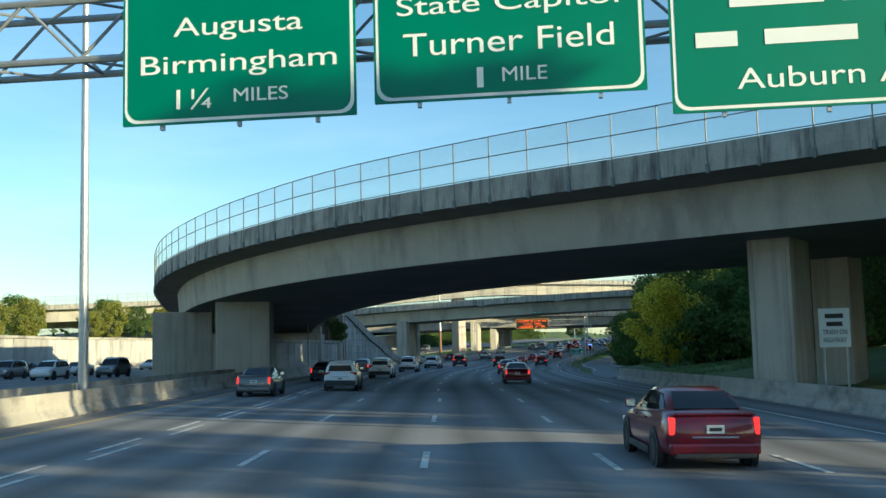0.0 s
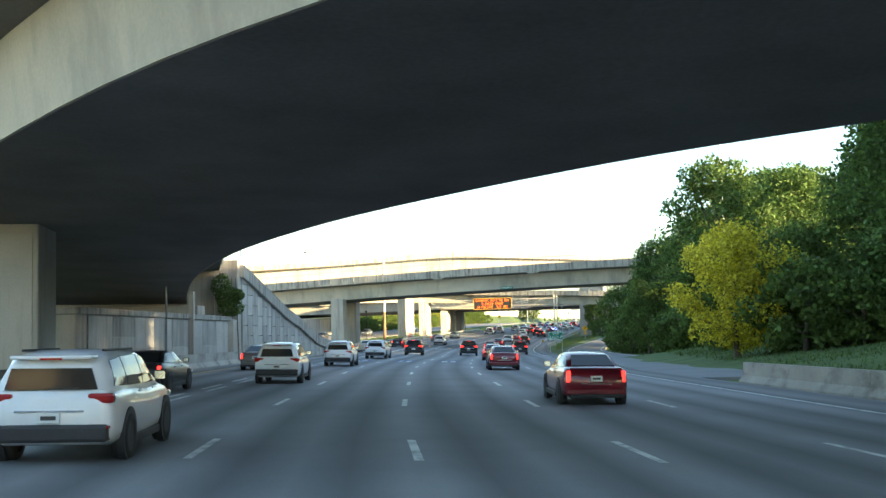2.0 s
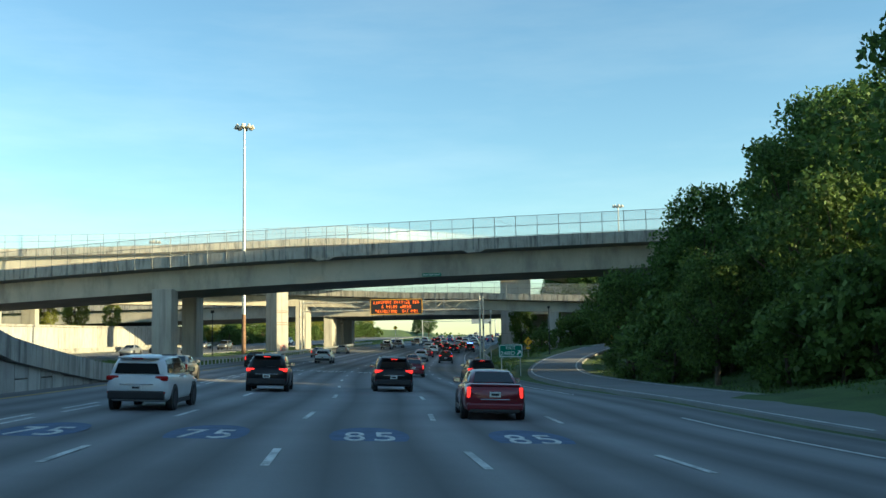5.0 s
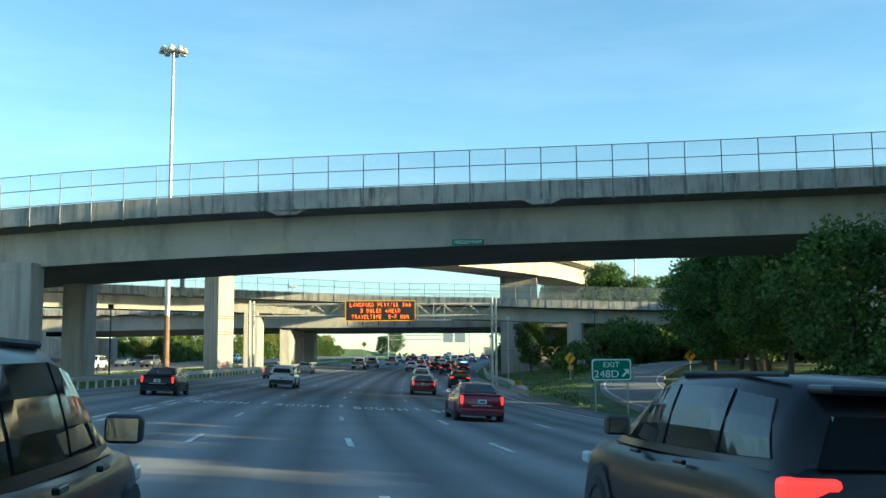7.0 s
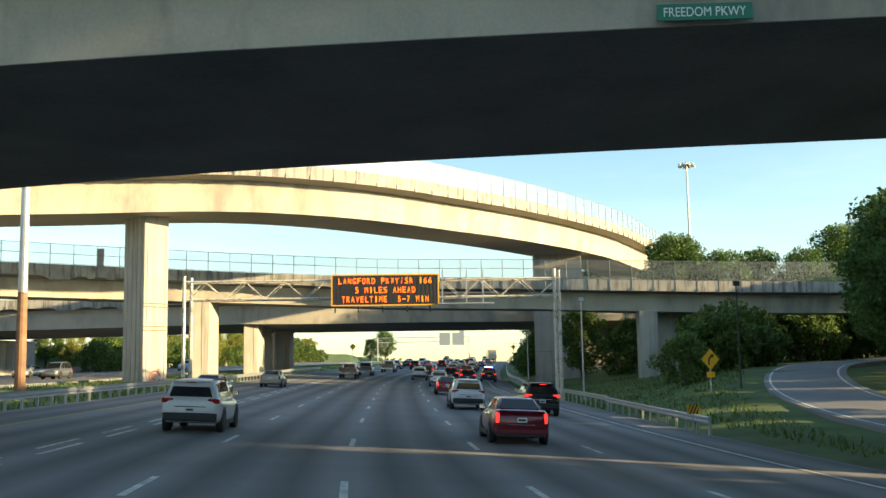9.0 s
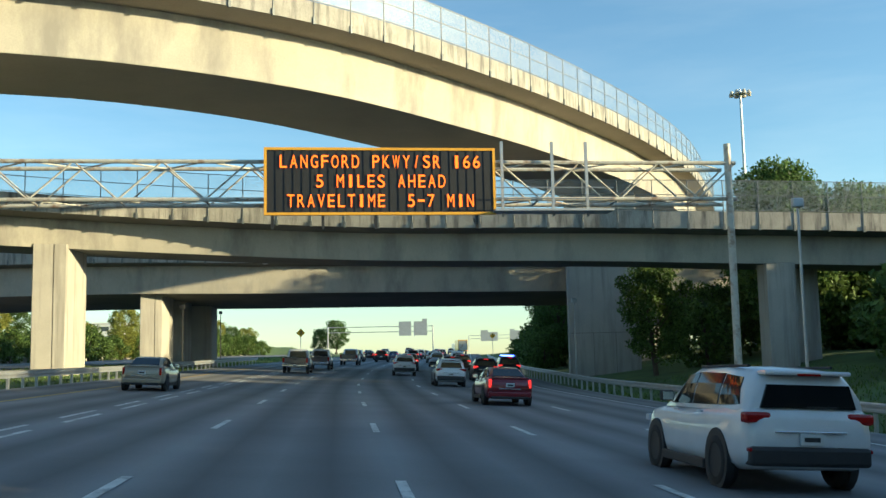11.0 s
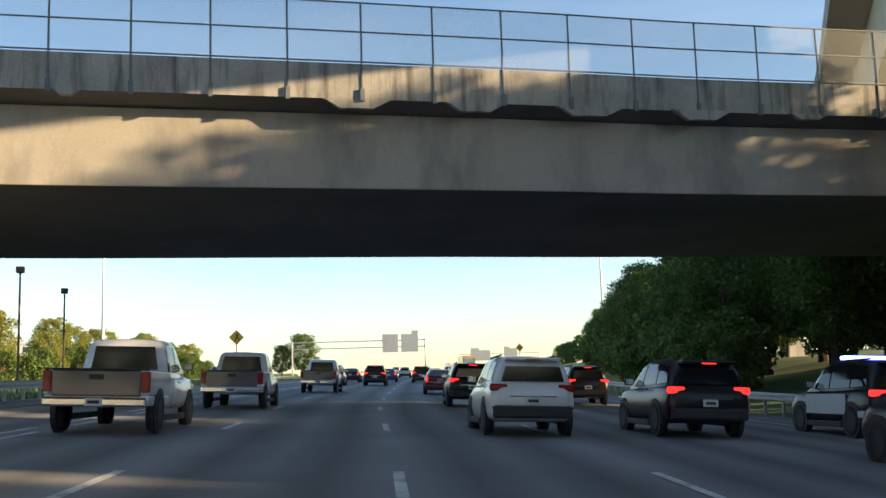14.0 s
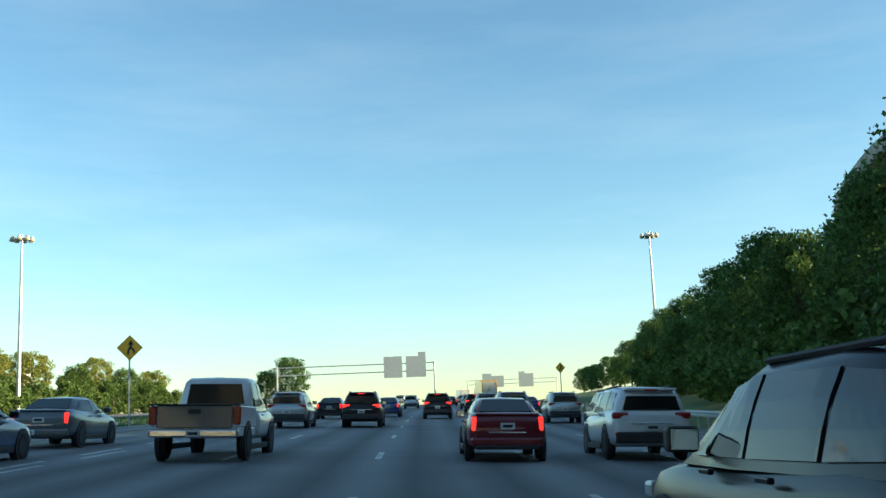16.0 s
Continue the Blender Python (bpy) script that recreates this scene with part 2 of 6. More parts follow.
def boxed(x0, x1, y0, y1, z0, z1, bevel=0.0):
    return box(bmesh.new(), x0, x1, y0, y1, z0, z1, bevel)


def tube(bm, a, b, r, r2=None, seg=8):
    a, b = Vector(a), Vector(b)
    q = (b - a).to_track_quat('Z', 'Y')
    r2 = r if r2 is None else r2
    rings = []
    for p, rr in ((a, r), (b, r2)):
        rings.append([bm.verts.new(p + q @ Vector((rr * math.cos(2 * math.pi * i / seg), rr * math.sin(2 * math.pi * i / seg), 0))) for i in range(seg)])
    for i in range(seg):
        bm.faces.new((rings[0][i], rings[0][(i + 1) % seg], rings[1][(i + 1) % seg], rings[1][i]))
    bm.faces.new(rings[0][::-1])
    bm.faces.new(rings[1])
    return bm


def tubed(a, b, r, r2=None, seg=8):
    return tube(bmesh.new(), a, b, r, r2, seg)


def spline(ctrl, step):
    """Smooth line through control points, resampled at about that step."""
    P = [Vector(p) for p in ctrl]
    P = [P[0] * 2 - P[1]] + P + [P[-1] * 2 - P[-2]]
    out = []
    for i in range(1, len(P) - 2):
        n = max(1, int((P[i + 1] - P[i]).length / step))
        for k in range(n):
            t = k / n
            a, b, c, d = P[i - 1], P[i], P[i + 1], P[i + 2]
            out.append(0.5 * ((2 * b) + (c - a) * t + (2 * a - 5 * b + 4 * c - d) * t * t + (3 * b - a - 3 * c + d) * t ** 3))
    out.append(P[-2])
    return out


def rights(pts):
    out = []
    for i in range(len(pts)):
        d = pts[min(i + 1, len(pts) - 1)] - pts[max(i - 1, 0)]
        d.z = 0
        d.normalize()
        out.append(Vector((d.y, -d.x, 0)))
    return out


def sweep(pts, profile, closed=True):
    """Extrude a profile of (to the right, up) along a line."""
    bm = bmesh.new()
    uvl = bm.loops.layers.uv.new("UVMap")
    rs = rights(pts)
    s = [0.0]
    for a, b in zip(pts, pts[1:]):
        s.append(s[-1] + (b - a).length)
    rows = [[bm.verts.new(p + r * u + Vector((0, 0, z))) for u, z in profile] for p, r in zip(pts, rs)]
    m = len(profile)
    for i in range(len(rows) - 1):
        for j in range(m if closed else m - 1):
            k = (j + 1) % m
            f = bm.faces.new((rows[i][j], rows[i + 1][j], rows[i + 1][k], rows[i][k]))
            for lp, uv in zip(f.loops, ((profile[j], s[i]), (profile[j], s[i + 1]), (profile[k], s[i + 1]), (profile[k], s[i]))):
                lp[uvl].uv = (uv[0][0] + (uv[0][1] if len(profile) == 2 and profile[0][0] == profile[1][0] else 0), uv[1])
    if closed:
        bm.faces.new(rows[0])
        bm.faces.new(rows[-1][::-1])
    return bm


def along(pts, step, start=0.0):
    """Points and headings at even steps along a line."""
    out, need = [], start
    for a, b in zip(pts, pts[1:]):
        d = (b - a).length
        while need <= d and d > 0:
            out.append((a.lerp(b, need / d), math.atan2(b.y - a.y, b.x - a.x)))
            need += step
        need -= d
    return out


# ---- plan of the road ----
# the road bends to the right on the way: the stretch before the second overpass and the stretch past the message board were laid out straight, then turned about the board
PIVOT = Vector((1.4, 263.0, 5.0))


def turned(angle, tilt, shift):
    return Matrix.Translation(PIVOT + Vector(shift)) @ Matrix.Rotation(angle, 4, 'Z') @ Matrix.Rotation(tilt, 4, 'X') @ Matrix.Translation(-PIVOT)


EARLY = turned(0.0504, -0.0057, (0.29, -2.41, -0.29))
LATE = turned(-0.0605, 0.0179, (-0.04, 0.40, -0.07))


def ease(a, b, y):
    t = min(1.0, max(0.0, (y - a) / (b - a)))
    return t * t * (3 - 2 * t)


def sited(x, y, z=0.0):
    """A place of the straight plan on the bent road."""
    p = Vector((x, y, z))
    return p + (EARLY @ p - p) * ease(205, 140, y) + (LATE @ p - p) * ease(250, 275, y)


def lay_z(y):
    return float(np.interp(y, (0, 60, 100, 130, 150, 200, 230, 285, 330, 400, 700), (0, 0, -0.08, -0.22, -0.2, -0.08, 0.05, 0.28, 0.3, 0.4, 0.6)))


CX = [(-400, 66.0), (-120, 27.0), (-40, 15.5), (0, 10.0), (34, 5.9), (47, 4.45), (56, 3.25), (66.5, 1.9), (78, 0.85), (101, -1.1), (119, -2.0), (131, -2.35), (145, -2.1), (170, -1.0), (200, 0.1), (230, 0.1), (285, 0.0), (307, 0.1), (330, 0.5), (360, 2.2), (400, 5.0), (460, 10.0), (520, 15.5), (700, 35.0), (900, 58.0)]
ROAD_LINE = spline([sited(x, y, lay_z(y)) for y, x in CX if y < 700] + [sited(x, y, 0.6) + Vector((0, 0, -7 if y > 800 else -3)) for y, x in CX if y >= 700], 4.0)
_ys = [p.y for p in ROAD_LINE]
_xs = [p.x for p in ROAD_LINE]
_zs = [p.z for p in ROAD_LINE]


def cx(y):
    return float(np.interp(y, _ys, _xs))


def rz(y):
    return float(np.interp(y, _ys, _zs))


def bank(y):
    """Cross fall of the carriageway: it sinks to the right."""
    return math.tan(radians(float(np.interp(y, (-100, 0, 60, 110, 150, 190, 230, 320, 400, 520, 700), (0.5, 0.8, 1.2, 1.8, 2.2, 2.9, 2.9, 2.6, 2.0, 1.0, 0.0)))))


def sz(off, y):
    """Height of the paved surface at that distance from the middle lane line."""
    return rz(y) - bank(y) * min(17.0, max(-26.0, off))


def stretch(y0, y1, off=0.0, z=0.0, step=4.0):
    n = max(1, int((y1 - y0) / step))
    return [Vector((cx(y) + off, y, sz(off, y) + z)) for y in np.linspace(y0, y1, n + 1)]


RAMP_PLAN = ((15.2, 92), (15.6, 125), (16.4, 150), (17.6, 175), (19.6, 200), (23.2, 228), (29, 250), (38, 272), (52, 292), (72, 312), (100, 332))
RAMP_XY = [tuple(sited(x, y))[:2] for x, y in RAMP_PLAN]


def ground_z(x, y):
    """The verge; it lies level across the exit ramp."""
    if 150 < y < 345 and x > 12:
        xr = float(np.interp(y, [p[1] for p in RAMP_XY], [p[0] for p in RAMP_XY]))
        k = min(1.0, max(0.0, (abs(x - xr) - 6.5) / 6.0))
        if k < 1:
            return bank_z(xr, y) * (1 - k) + bank_z(x, y) * k
    return bank_z(x, y)


def bank_z(x, y):
    o = x - cx(y)
    z = sz(o, y) - 0.12
    if o > 17:
        z += 0.0 + 2.2 * min(1.0, (o - 17) / 18) ** 1.3 + max(0, o - 40) * 0.02
    if o < -54:
        z += 4.4 * min(1.0, max(0.0, (-o - 54) / 5)) + max(0, -o - 60) * 0.01
    return z


def build_ground():
    me = bpy.data.meshes.new("ground")
    xs = [-3000, -1200, -500, -250, -150, -110] + list(np.arange(-90, 90.1, 3.0)) + [110, 150, 250, 500, 1200, 3000]
    ys = [-2500, -800, -300, -120] + list(np.arange(-60, 520.1, 4.0)) + [560, 620, 700, 900, 1300, 2200, 3500]
    vs, fs = [], []
    for y in ys:
        for x in xs:
            z = ground_z(x, y)
            if -54 < x - cx(y) < -26 or -16 < x - cx(y) < 15.5:
                z -= 0.15
            elif abs(x) < 120:
                z += 0.12 * noise.noise(Vector((x * 0.15, y * 0.15, 0)))
            vs.append((x, y, z))
    w = len(xs)
    for j in range(len(ys) - 1):
        for i in range(w - 1):
            a = j * w + i
            fs.append((a, a + 1, a + w + 1, a + w))
    me.from_pydata(vs, [], fs)
    for p in me.polygons:
        p.use_smooth = True
    tagged(link_mesh("ground", me, M_GRASS), "rough green grass verge and banks", "ground", kind="structure")


build_ground()

# carriageways
def carriageway(o0, o1, z, label):
    bm = bmesh.new()
    uvl = bm.loops.layers.uv.new("UVMap")
    ys = list(np.arange(-352, 880.1, 4.0))
    rows = []
    for y in ys:
        rows.append([bm.verts.new((cx(y) + o, y, sz(o, y) + dz)) for o, dz in ((o0, z - 0.3), (o0, z), (o1, z), (o1, z - 0.3))])
    for k in range(len(ys) - 1):
        a, b = rows[k], rows[k + 1]
        for i, uu in ((0, (o0, o0)), (1, (o0, o1)), (2, (o1, o1))):
            f = bm.faces.new((a[i], a[i + 1], b[i + 1], b[i]))
            for lp, uv in zip(f.loops, ((uu[0], ys[k]), (uu[1], ys[k]), (uu[1], ys[k + 1]), (uu[0], ys[k + 1]))):
                lp[uvl].uv = uv
    tagged(part("road", bm, M_ROAD), label, "road", kind="structure")


carriageway(-14.3, 14.0, 0.0, "worn grey asphalt motorway with dark wheel paths")
carriageway(-52.0, -27.0, -0.05, "grey asphalt of the opposite carriageway")
RAMP = []
for x, y in RAMP_XY:
    z = sz(x - cx(y), y) + (0.012 if y < 150 else 0.03)
    RAMP.append((x, y, z if y < 150 else max(z, bank_z(x, y) + 0.22)))
RAMP = spline(RAMP, 4.0)
tagged(part("ramp_road", sweep(RAMP, [(-2.6, -0.5), (-2.6, 0.01), (3.2, 0.01), (3.2, -0.5)][::-1]), M_ROAD2), "asphalt exit ramp curving off the motorway", "road", kind="structure")


# lane markings
def marking(name, off, y0, y1, dash, gap, w, material, label, shift=0.0):
    bm = bmesh.new()
    y = y0 + shift
    while y < y1:
        e = min(y1, y + dash)
        n = max(1, int((e - y) / 4))
        pts = stretch(y, e, off, 0.012, (e - y) / n + 1e-6) if dash > 12 else [Vector((cx(q) + off, q, sz(off, q) + 0.012)) for q in (y, e)]
        rows = [(bm.verts.new((p.x - w / 2, p.y, p.z + bank(p.y) * w / 2)), bm.verts.new((p.x + w / 2, p.y, p.z - bank(p.y) * w / 2))) for p in pts]
        for a, b in zip(rows, rows[1:]):
            bm.faces.new((a[0], a[1], b[1], b[0]))
        y = e + gap
        if gap == 0:
            break
    ob = part(name, bm, material)
    return tagged(ob, label, "road marking", kind="structure")


marking("lane_line", -3.6, -60, 560, 3.05, 9.14, 0.15, M_LINE_W, "white broken lane line", 5.4)
marking("lane_line", 0.0, -60, 560, 3.05, 9.14, 0.15, M_LINE_W, "white broken lane line", 5.4)
marking("lane_line", 3.6, -60, 560, 3.05, 9.14, 0.15, M_LINE_W, "white broken lane line", 5.4)
marking("lane_line", 7.2, -60, 560, 3.05, 9.14, 0.15, M_LINE_W, "white broken lane line", 5.4)
for off in (-7.05, -7.55):
    marking("lane_line", off, -60, 560, 3.6, 2.5, 0.14, M_LINE_W, "white double broken line beside the carpool lane", 0 if off > -7.3 else 1.5)
marking("edge_line", -11.2, -60, 560, 1000, 0, 0.15, M_LINE_Y, "yellow solid left edge line")
marking("edge_line", 11.6, -60, 132, 1000, 0, 0.15, M_LINE_W, "white solid right edge line")
marking("edge_line", 11.6, 150, 560, 1000, 0, 0.15, M_LINE_W, "white solid right edge line")
for off, y0, y1 in ((-46.7, -60, 560), (-43.1, -60, 560), (-39.5, -60, 560), (-35.9, -60, 560), (-32.3, -60, 560)):
    marking("lane_line", off, y0, y1, 3.05, 9.14, 0.15, M_LINE_W, "white broken lane line of the opposite carriageway")
for u in (-2.2, 2.6):
    bm = bmesh.new()
    rr = rights(RAMP)
    rows = [(bm.verts.new(p + r * (u - 0.08) + Vector((0, 0, 0.022))), bm.verts.new(p + r * (u + 0.08) + Vector((0, 0, 0.022)))) for p, r in zip(RAMP, rr) if p.y > 126]
    for a, b in zip(rows, rows[1:]):
        bm.faces.new((a[0], a[1], b[1], b[0]))
    tagged(part("edge_line", bm, M_LINE_W), "white solid edge line of the exit ramp", "road marking", kind="structure")

# ---- concrete barriers ----
JERSEY = [(-0.30, 0.0), (-0.30, 0.08), (-0.12, 0.33), (-0.08, 0.86), (0.08, 0.86), (0.12, 0.33), (0.30, 0.08), (0.30, 0.0)]


def barrier(name, y0, y1, off, label):
    root = thing(name, (0, 0, 0), label, "barrier")
    y = y0
    while y < y1 - 0.5:
        e = min(y1, y + 6.0)
        part("barrier_segment", sweep(stretch(y, e - 0.02, off, 0.0, 3.0), JERSEY), M_BARRIER, root)
        y = e
    return root


barrier("median_barrier", -90, 186, -13.1, "stained grey concrete median barrier beside the carpool lane")
barrier("median_barrier", -90, 78, -16.4, "grey concrete barrier of the opposite carriageway")
barrier("roadside_barrier", -30, 84, 14.3, "stained grey concrete roadside barrier")
barrier("roadside_barrier", -90, 520, -52.4, "grey concrete barrier below the far retaining wall")


# ---- overpasses ----
def fence(root, pts, height=2.05, step=2.4, base=-0.3, top=0.9, right=-0.03, post_x=None):
    """post_x: where one of the posts stands."""
    rs = rights(pts)
    line = [p + r * right for p, r in zip(pts, rs)]
    start = 0.7
    if post_x is not None:
        at = min(range(len(line) - 1), key=lambda i: abs(line[i].x - post_x))
        run = sum((b - a).length for a, b in zip(line[:at], line[1:at + 1]))
        d = line[at + 1] - line[at]
        start = (run + (post_x - line[at].x) / d.x * d.length) % step
    bm = bmesh.new()
    tube(bm, (0, 0, base), (0, 0, top + height), 0.035, seg=6)
    box(bm, -0.07, 0.07, -0.05, 0.09, base - 0.05, base + 0.35)
    me = None
    for p, a in along(line, step, start):
        if me is None:
            ob = part("fence_post", bm, M_POST, root)
            me = ob.data
        else:
            ob = link_mesh("fence_post", me, None, root)
        ob.matrix_local = Matrix.Translation(p) @ Matrix.Rotation(a, 4, 'Z')
    for h in (top + 0.06, top + height * 0.52, top + height):
        part("fence_rail", sweep(line, [(-0.022, h - 0.022), (-0.022, h + 0.022), (0.022, h + 0.022), (0.022, h - 0.022)]), M_POST, root)
    part("fence_mesh", sweep(line, [(0.0, top + 0.05), (0.0, top + height)], False), M_CHAIN, root, "thin chain-link mesh")


def overpass(name, ctrl, W, depth, label, step=2.0, inset=1.0, fence_far=False, fence_near=True, fence_h=2.05, fstep=2.4, fence_from=0.0, fence_to=1.0, top=0.9, tilt=0.0, under=None, post_x=None):
    """ctrl: the outer edge of the side nearer the viewer, at the height of the deck."""
    root = thing(name, (0, 0, 0), label, "overpass")
    pts = spline(ctrl, step)

    def lean(profile):
        return [(u, z + tilt * u) for u, z in profile][::-1]
    low = [(inset - 0.02, -0.45), (inset + 0.2, -depth), (W - inset - 0.2, -depth), (W - inset + 0.02, -0.45)]
    part("girder", sweep(pts, lean(low)), M_GIRDER, root, "smooth grey concrete box girder")
    # separate underside skin, coloured dark in place of shade unless under is given
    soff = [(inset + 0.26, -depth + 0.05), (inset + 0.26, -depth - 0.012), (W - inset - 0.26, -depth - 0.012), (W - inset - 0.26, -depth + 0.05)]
    part("soffit", sweep(pts, lean(soff)), under or M_SOFFIT, root, "pale concrete underside" if under else "concrete underside with its shade in the colour")
    # slab colour carries the shade of the overhang, except where under is given
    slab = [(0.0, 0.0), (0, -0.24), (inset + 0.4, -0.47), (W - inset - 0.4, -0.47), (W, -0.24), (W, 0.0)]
    part("deck", sweep(pts, lean(slab)), under or M_OVERHANG, root, "concrete deck slab")
    for u0, u1 in ((-0.02, 0.26), (W - 0.26, W + 0.02)):
        rim = [(u0, -0.27), (u0, top), (u1, top), (u1, 0.003), (u0 + 0.3, 0.003)] if u0 < 1 else [(u0, 0.003), (u0, top), (u1, top), (u1, -0.27)]
        part("parapet", sweep(pts, lean(rim)), M_PARAPET, root, "rain-streaked concrete parapet")
    n = len(pts)
    sub = pts[int(n * fence_from):max(2, int(n * fence_to))]
    if fence_near:
        fence(root, sub, fence_h, fstep, top=top, post_x=post_x)
    if fence_far:
        rs = rights(pts)
        fence(root, [p + r * (W + 0.04) + Vector((0, 0, tilt * W)) for p, r in zip(pts, rs)][int(n * fence_from):int(n * fence_to)], fence_h, fstep, top=top, right=0.0)
    return root


def pier(root, x, y, ang, w, d, z0, z1, panel=True, label=""):
    m = Matrix.Translation((x, y, 0)) @ Matrix.Rotation(radians(ang), 4, 'Z')
    ob = part("pier", boxed(-w / 2, w / 2, -d / 2, d / 2, z0, z1, 0.06), M_PIER, root, label)
    ob.matrix_local = m
    if panel and w > 1.2:
        h = z1 - z0
        for a, b, c, e in ((-w / 2 + 0.2, w / 2 - 0.2, z1 - 0.55 - 0.04, z1 - 0.55), (-w / 2 + 0.2, -w / 2 + 0.25, z0 + 1, z1 - 0.55), (w / 2 - 0.25, w / 2 - 0.2, z0 + 1, z1 - 0.55)):
            part("rib", boxed(a, b, -d / 2 - 0.04, -d / 2 + 0.01, c, e), M_PIER, ob)
    return ob


def corner_pier(root, corners, z0, z1, grooves=(), label=""):
    """Wall pier over a four-cornered plan; grooves: (side, share of its length) of sunk upright joints."""
    bm = bmesh.new()
    loop = []
    for i, p in enumerate(corners):
        p, q = Vector(p), Vector(corners[(i + 1) % 4])
        d = (q - p).normalized()
        inward = Vector((-d.y, d.x))
        e = 0.05
        loop += [p + d * e]
        for side, share in grooves:
            if side == i:
                m = p.lerp(q, share)
                loop += [m - d * 0.035, m - d * 0.03 + inward * 0.07, m + d * 0.03 + inward * 0.07, m + d * 0.035]
        loop += [q - d * e]
    rows = [[bm.verts.new((p.x, p.y, z)) for p in loop] for z in (z0, z1)]
    bm.faces.new(rows[0][::-1])
    bm.faces.new(rows[1])
    for i in range(len(loop)):
        k = (i + 1) % len(loop)
        bm.faces.new((rows[0][i], rows[0][k], rows[1][k], rows[1][i]))
    return part("pier", bm, M_PIER, root, label)


B1 = overpass("overpass", [(165.4, -34.5, 12.05), (113.7, -3.1, 11.76), (72.5, 20.9, 11.51), (53.75, 29.5, 10.97), (38.1, 37.45, 10.73), (25.2, 44.6, 10.62), (16.9, 49.05, 10.56), (7.7, 54.95, 10.45), (-1.0, 63.0, 10.31), (-7.7, 70.3, 10.04), (-13.3, 77.9, 9.71), (-18.3, 87.0, 9.31), (-22.5, 96.7, 8.87), (-25.9, 105.6, 8.38), (-28.8, 114.5, 7.99)], 18.2, 2.66,
              "curved grey concrete box-girder ramp overpass with chain-link fence", 2.0, inset=2.07, fence_far=True, fence_to=0.95, tilt=-0.034, fstep=2.25, post_x=11.92)
B2 = overpass("overpass", [(190, 155, 13.2), (81.1, 189.1, 12.71), (46.7, 196.2, 12.53), (21.3, 201.3, 12.27), (6.3, 202.7, 11.89), (-7.8, 204.2, 11.48), (-22.5, 207.6, 11.03), (-47, 216.4, 10.3), (-82.6, 231.9, 9.37), (-180, 290, 7.5)], 16.75, 2.69,
              "long straight concrete overpass with rain-streaked parapet and mesh fence", 4.0, inset=1.87, tilt=0.003, fstep=2.17, post_x=1.17)
B3 = overpass("overpass", [(200, 281, 8.2), (95, 285.5, 9.2), (48.25, 288.2, 9.82), (26.3, 290.1, 10.45), (16, 292.6, 10.95), (2.6, 295.35, 11.4), (-8.9, 295.85, 11.97), (-20, 293.3, 12.32), (-29.7, 288.6, 12.44), (-47.7, 277.6, 12.49), (-87.6, 254.5, 12.61), (-180, 200, 12.6)], 8.85, 2.33,
              "narrow curved concrete overpass with weathered parapet partly in sun", 2.0, inset=1.84, tilt=0.01, fstep=2.3, post_x=3.15)
B4 = overpass("overpass", [(190, 470, 8.0), (130, 450, 12.0), (88, 427, 15.8), (67, 406, 18.0), (58, 387.4, 19.24), (54.3, 369.2, 19.97), (51.5, 356.5, 20.21), (47, 344.7, 20.38), (41.1, 332.6, 20.39), (34.9, 320.8, 20.39), (26.9, 308.6, 20.29), (18.4, 297.9, 20.21), (10.8, 289.3, 20.04), (1.4, 280.8, 20.05), (-7.55, 275.6, 20.02), (-15.3, 272.2, 19.69), (-25.2, 268.45, 18.95), (-40.35, 262, 17.88), (-64.7, 250.9, 16.61), (-104.25, 230.9, 15.07), (-190, 188, 12.5)], 12.26, 3.25,
              "tall curved concrete flyover lit by low warm sun", 2.5, inset=1.96, tilt=0.006, under=M_PALE)
B5 = overpass("overpass", [(194, 324.75, 11.93), (78.6, 323.3, 11.47), (23.5, 321.15, 11.51), (8.0, 320, 11.52), (-6.6, 318.7, 11.46), (-19.6, 317.95, 11.5), (-41.75, 316.9, 11.12), (-87, 314.9, 10.39), (-187.5, 310.85, 8.57)], 14.47, 2.87,
              "wide concrete overpass with broken drip edge and stained parapet", 3.0, inset=0.98, tilt=-0.056, fstep=2.37, post_x=3.2)
B2_EDGE = [(-7.8, 204.2, 11.48), (6.3, 202.7, 11.89), (21.3, 201.3, 12.27)]
B5_EDGE = [(-6.6, 318.7, 11.46), (8.0, 320, 11.52), (23.5, 321.15, 11.51)]


def drip(root, line, x0, x1, drop=0.3):
    """Ragged lip that hangs below a parapet between x0 and x1."""
    line = spline(line, 0.25)
    a, b = [min(line, key=lambda p: abs(p.x - x)) for x in (x0, x1)]
    d = (b - a).normalized()
    L = (b - a).length
    bm = bmesh.new()
    prof = [(0, 0.02), (0.12 * L, -0.35 * drop), (0.27 * L, -drop), (0.5 * L, -drop * 0.9), (0.72 * L, -drop * 0.96), (0.9 * L, -0.3 * drop), (L, 0.02)]
    rows = [[bm.verts.new((u, v, z)) for u, z in prof] for v in (-0.035, 0.16)]
    bm.faces.new(rows[0])
    bm.faces.new(rows[1][::-1])
    for i in range(len(prof)):
        k = (i + 1) % len(prof)
        bm.faces.new((rows[0][i], rows[1][i], rows[1][k], rows[0][k]))
    ob = part("drip_edge", bm, M_PARAPET, root)
    ob.matrix_local = Matrix.Translation(a + Vector((0, 0, -0.27))) @ Matrix.Rotation(math.atan2(d.y, d.x), 4, 'Z') @ Matrix.Rotation(-math.asin(d.z), 4, 'Y')


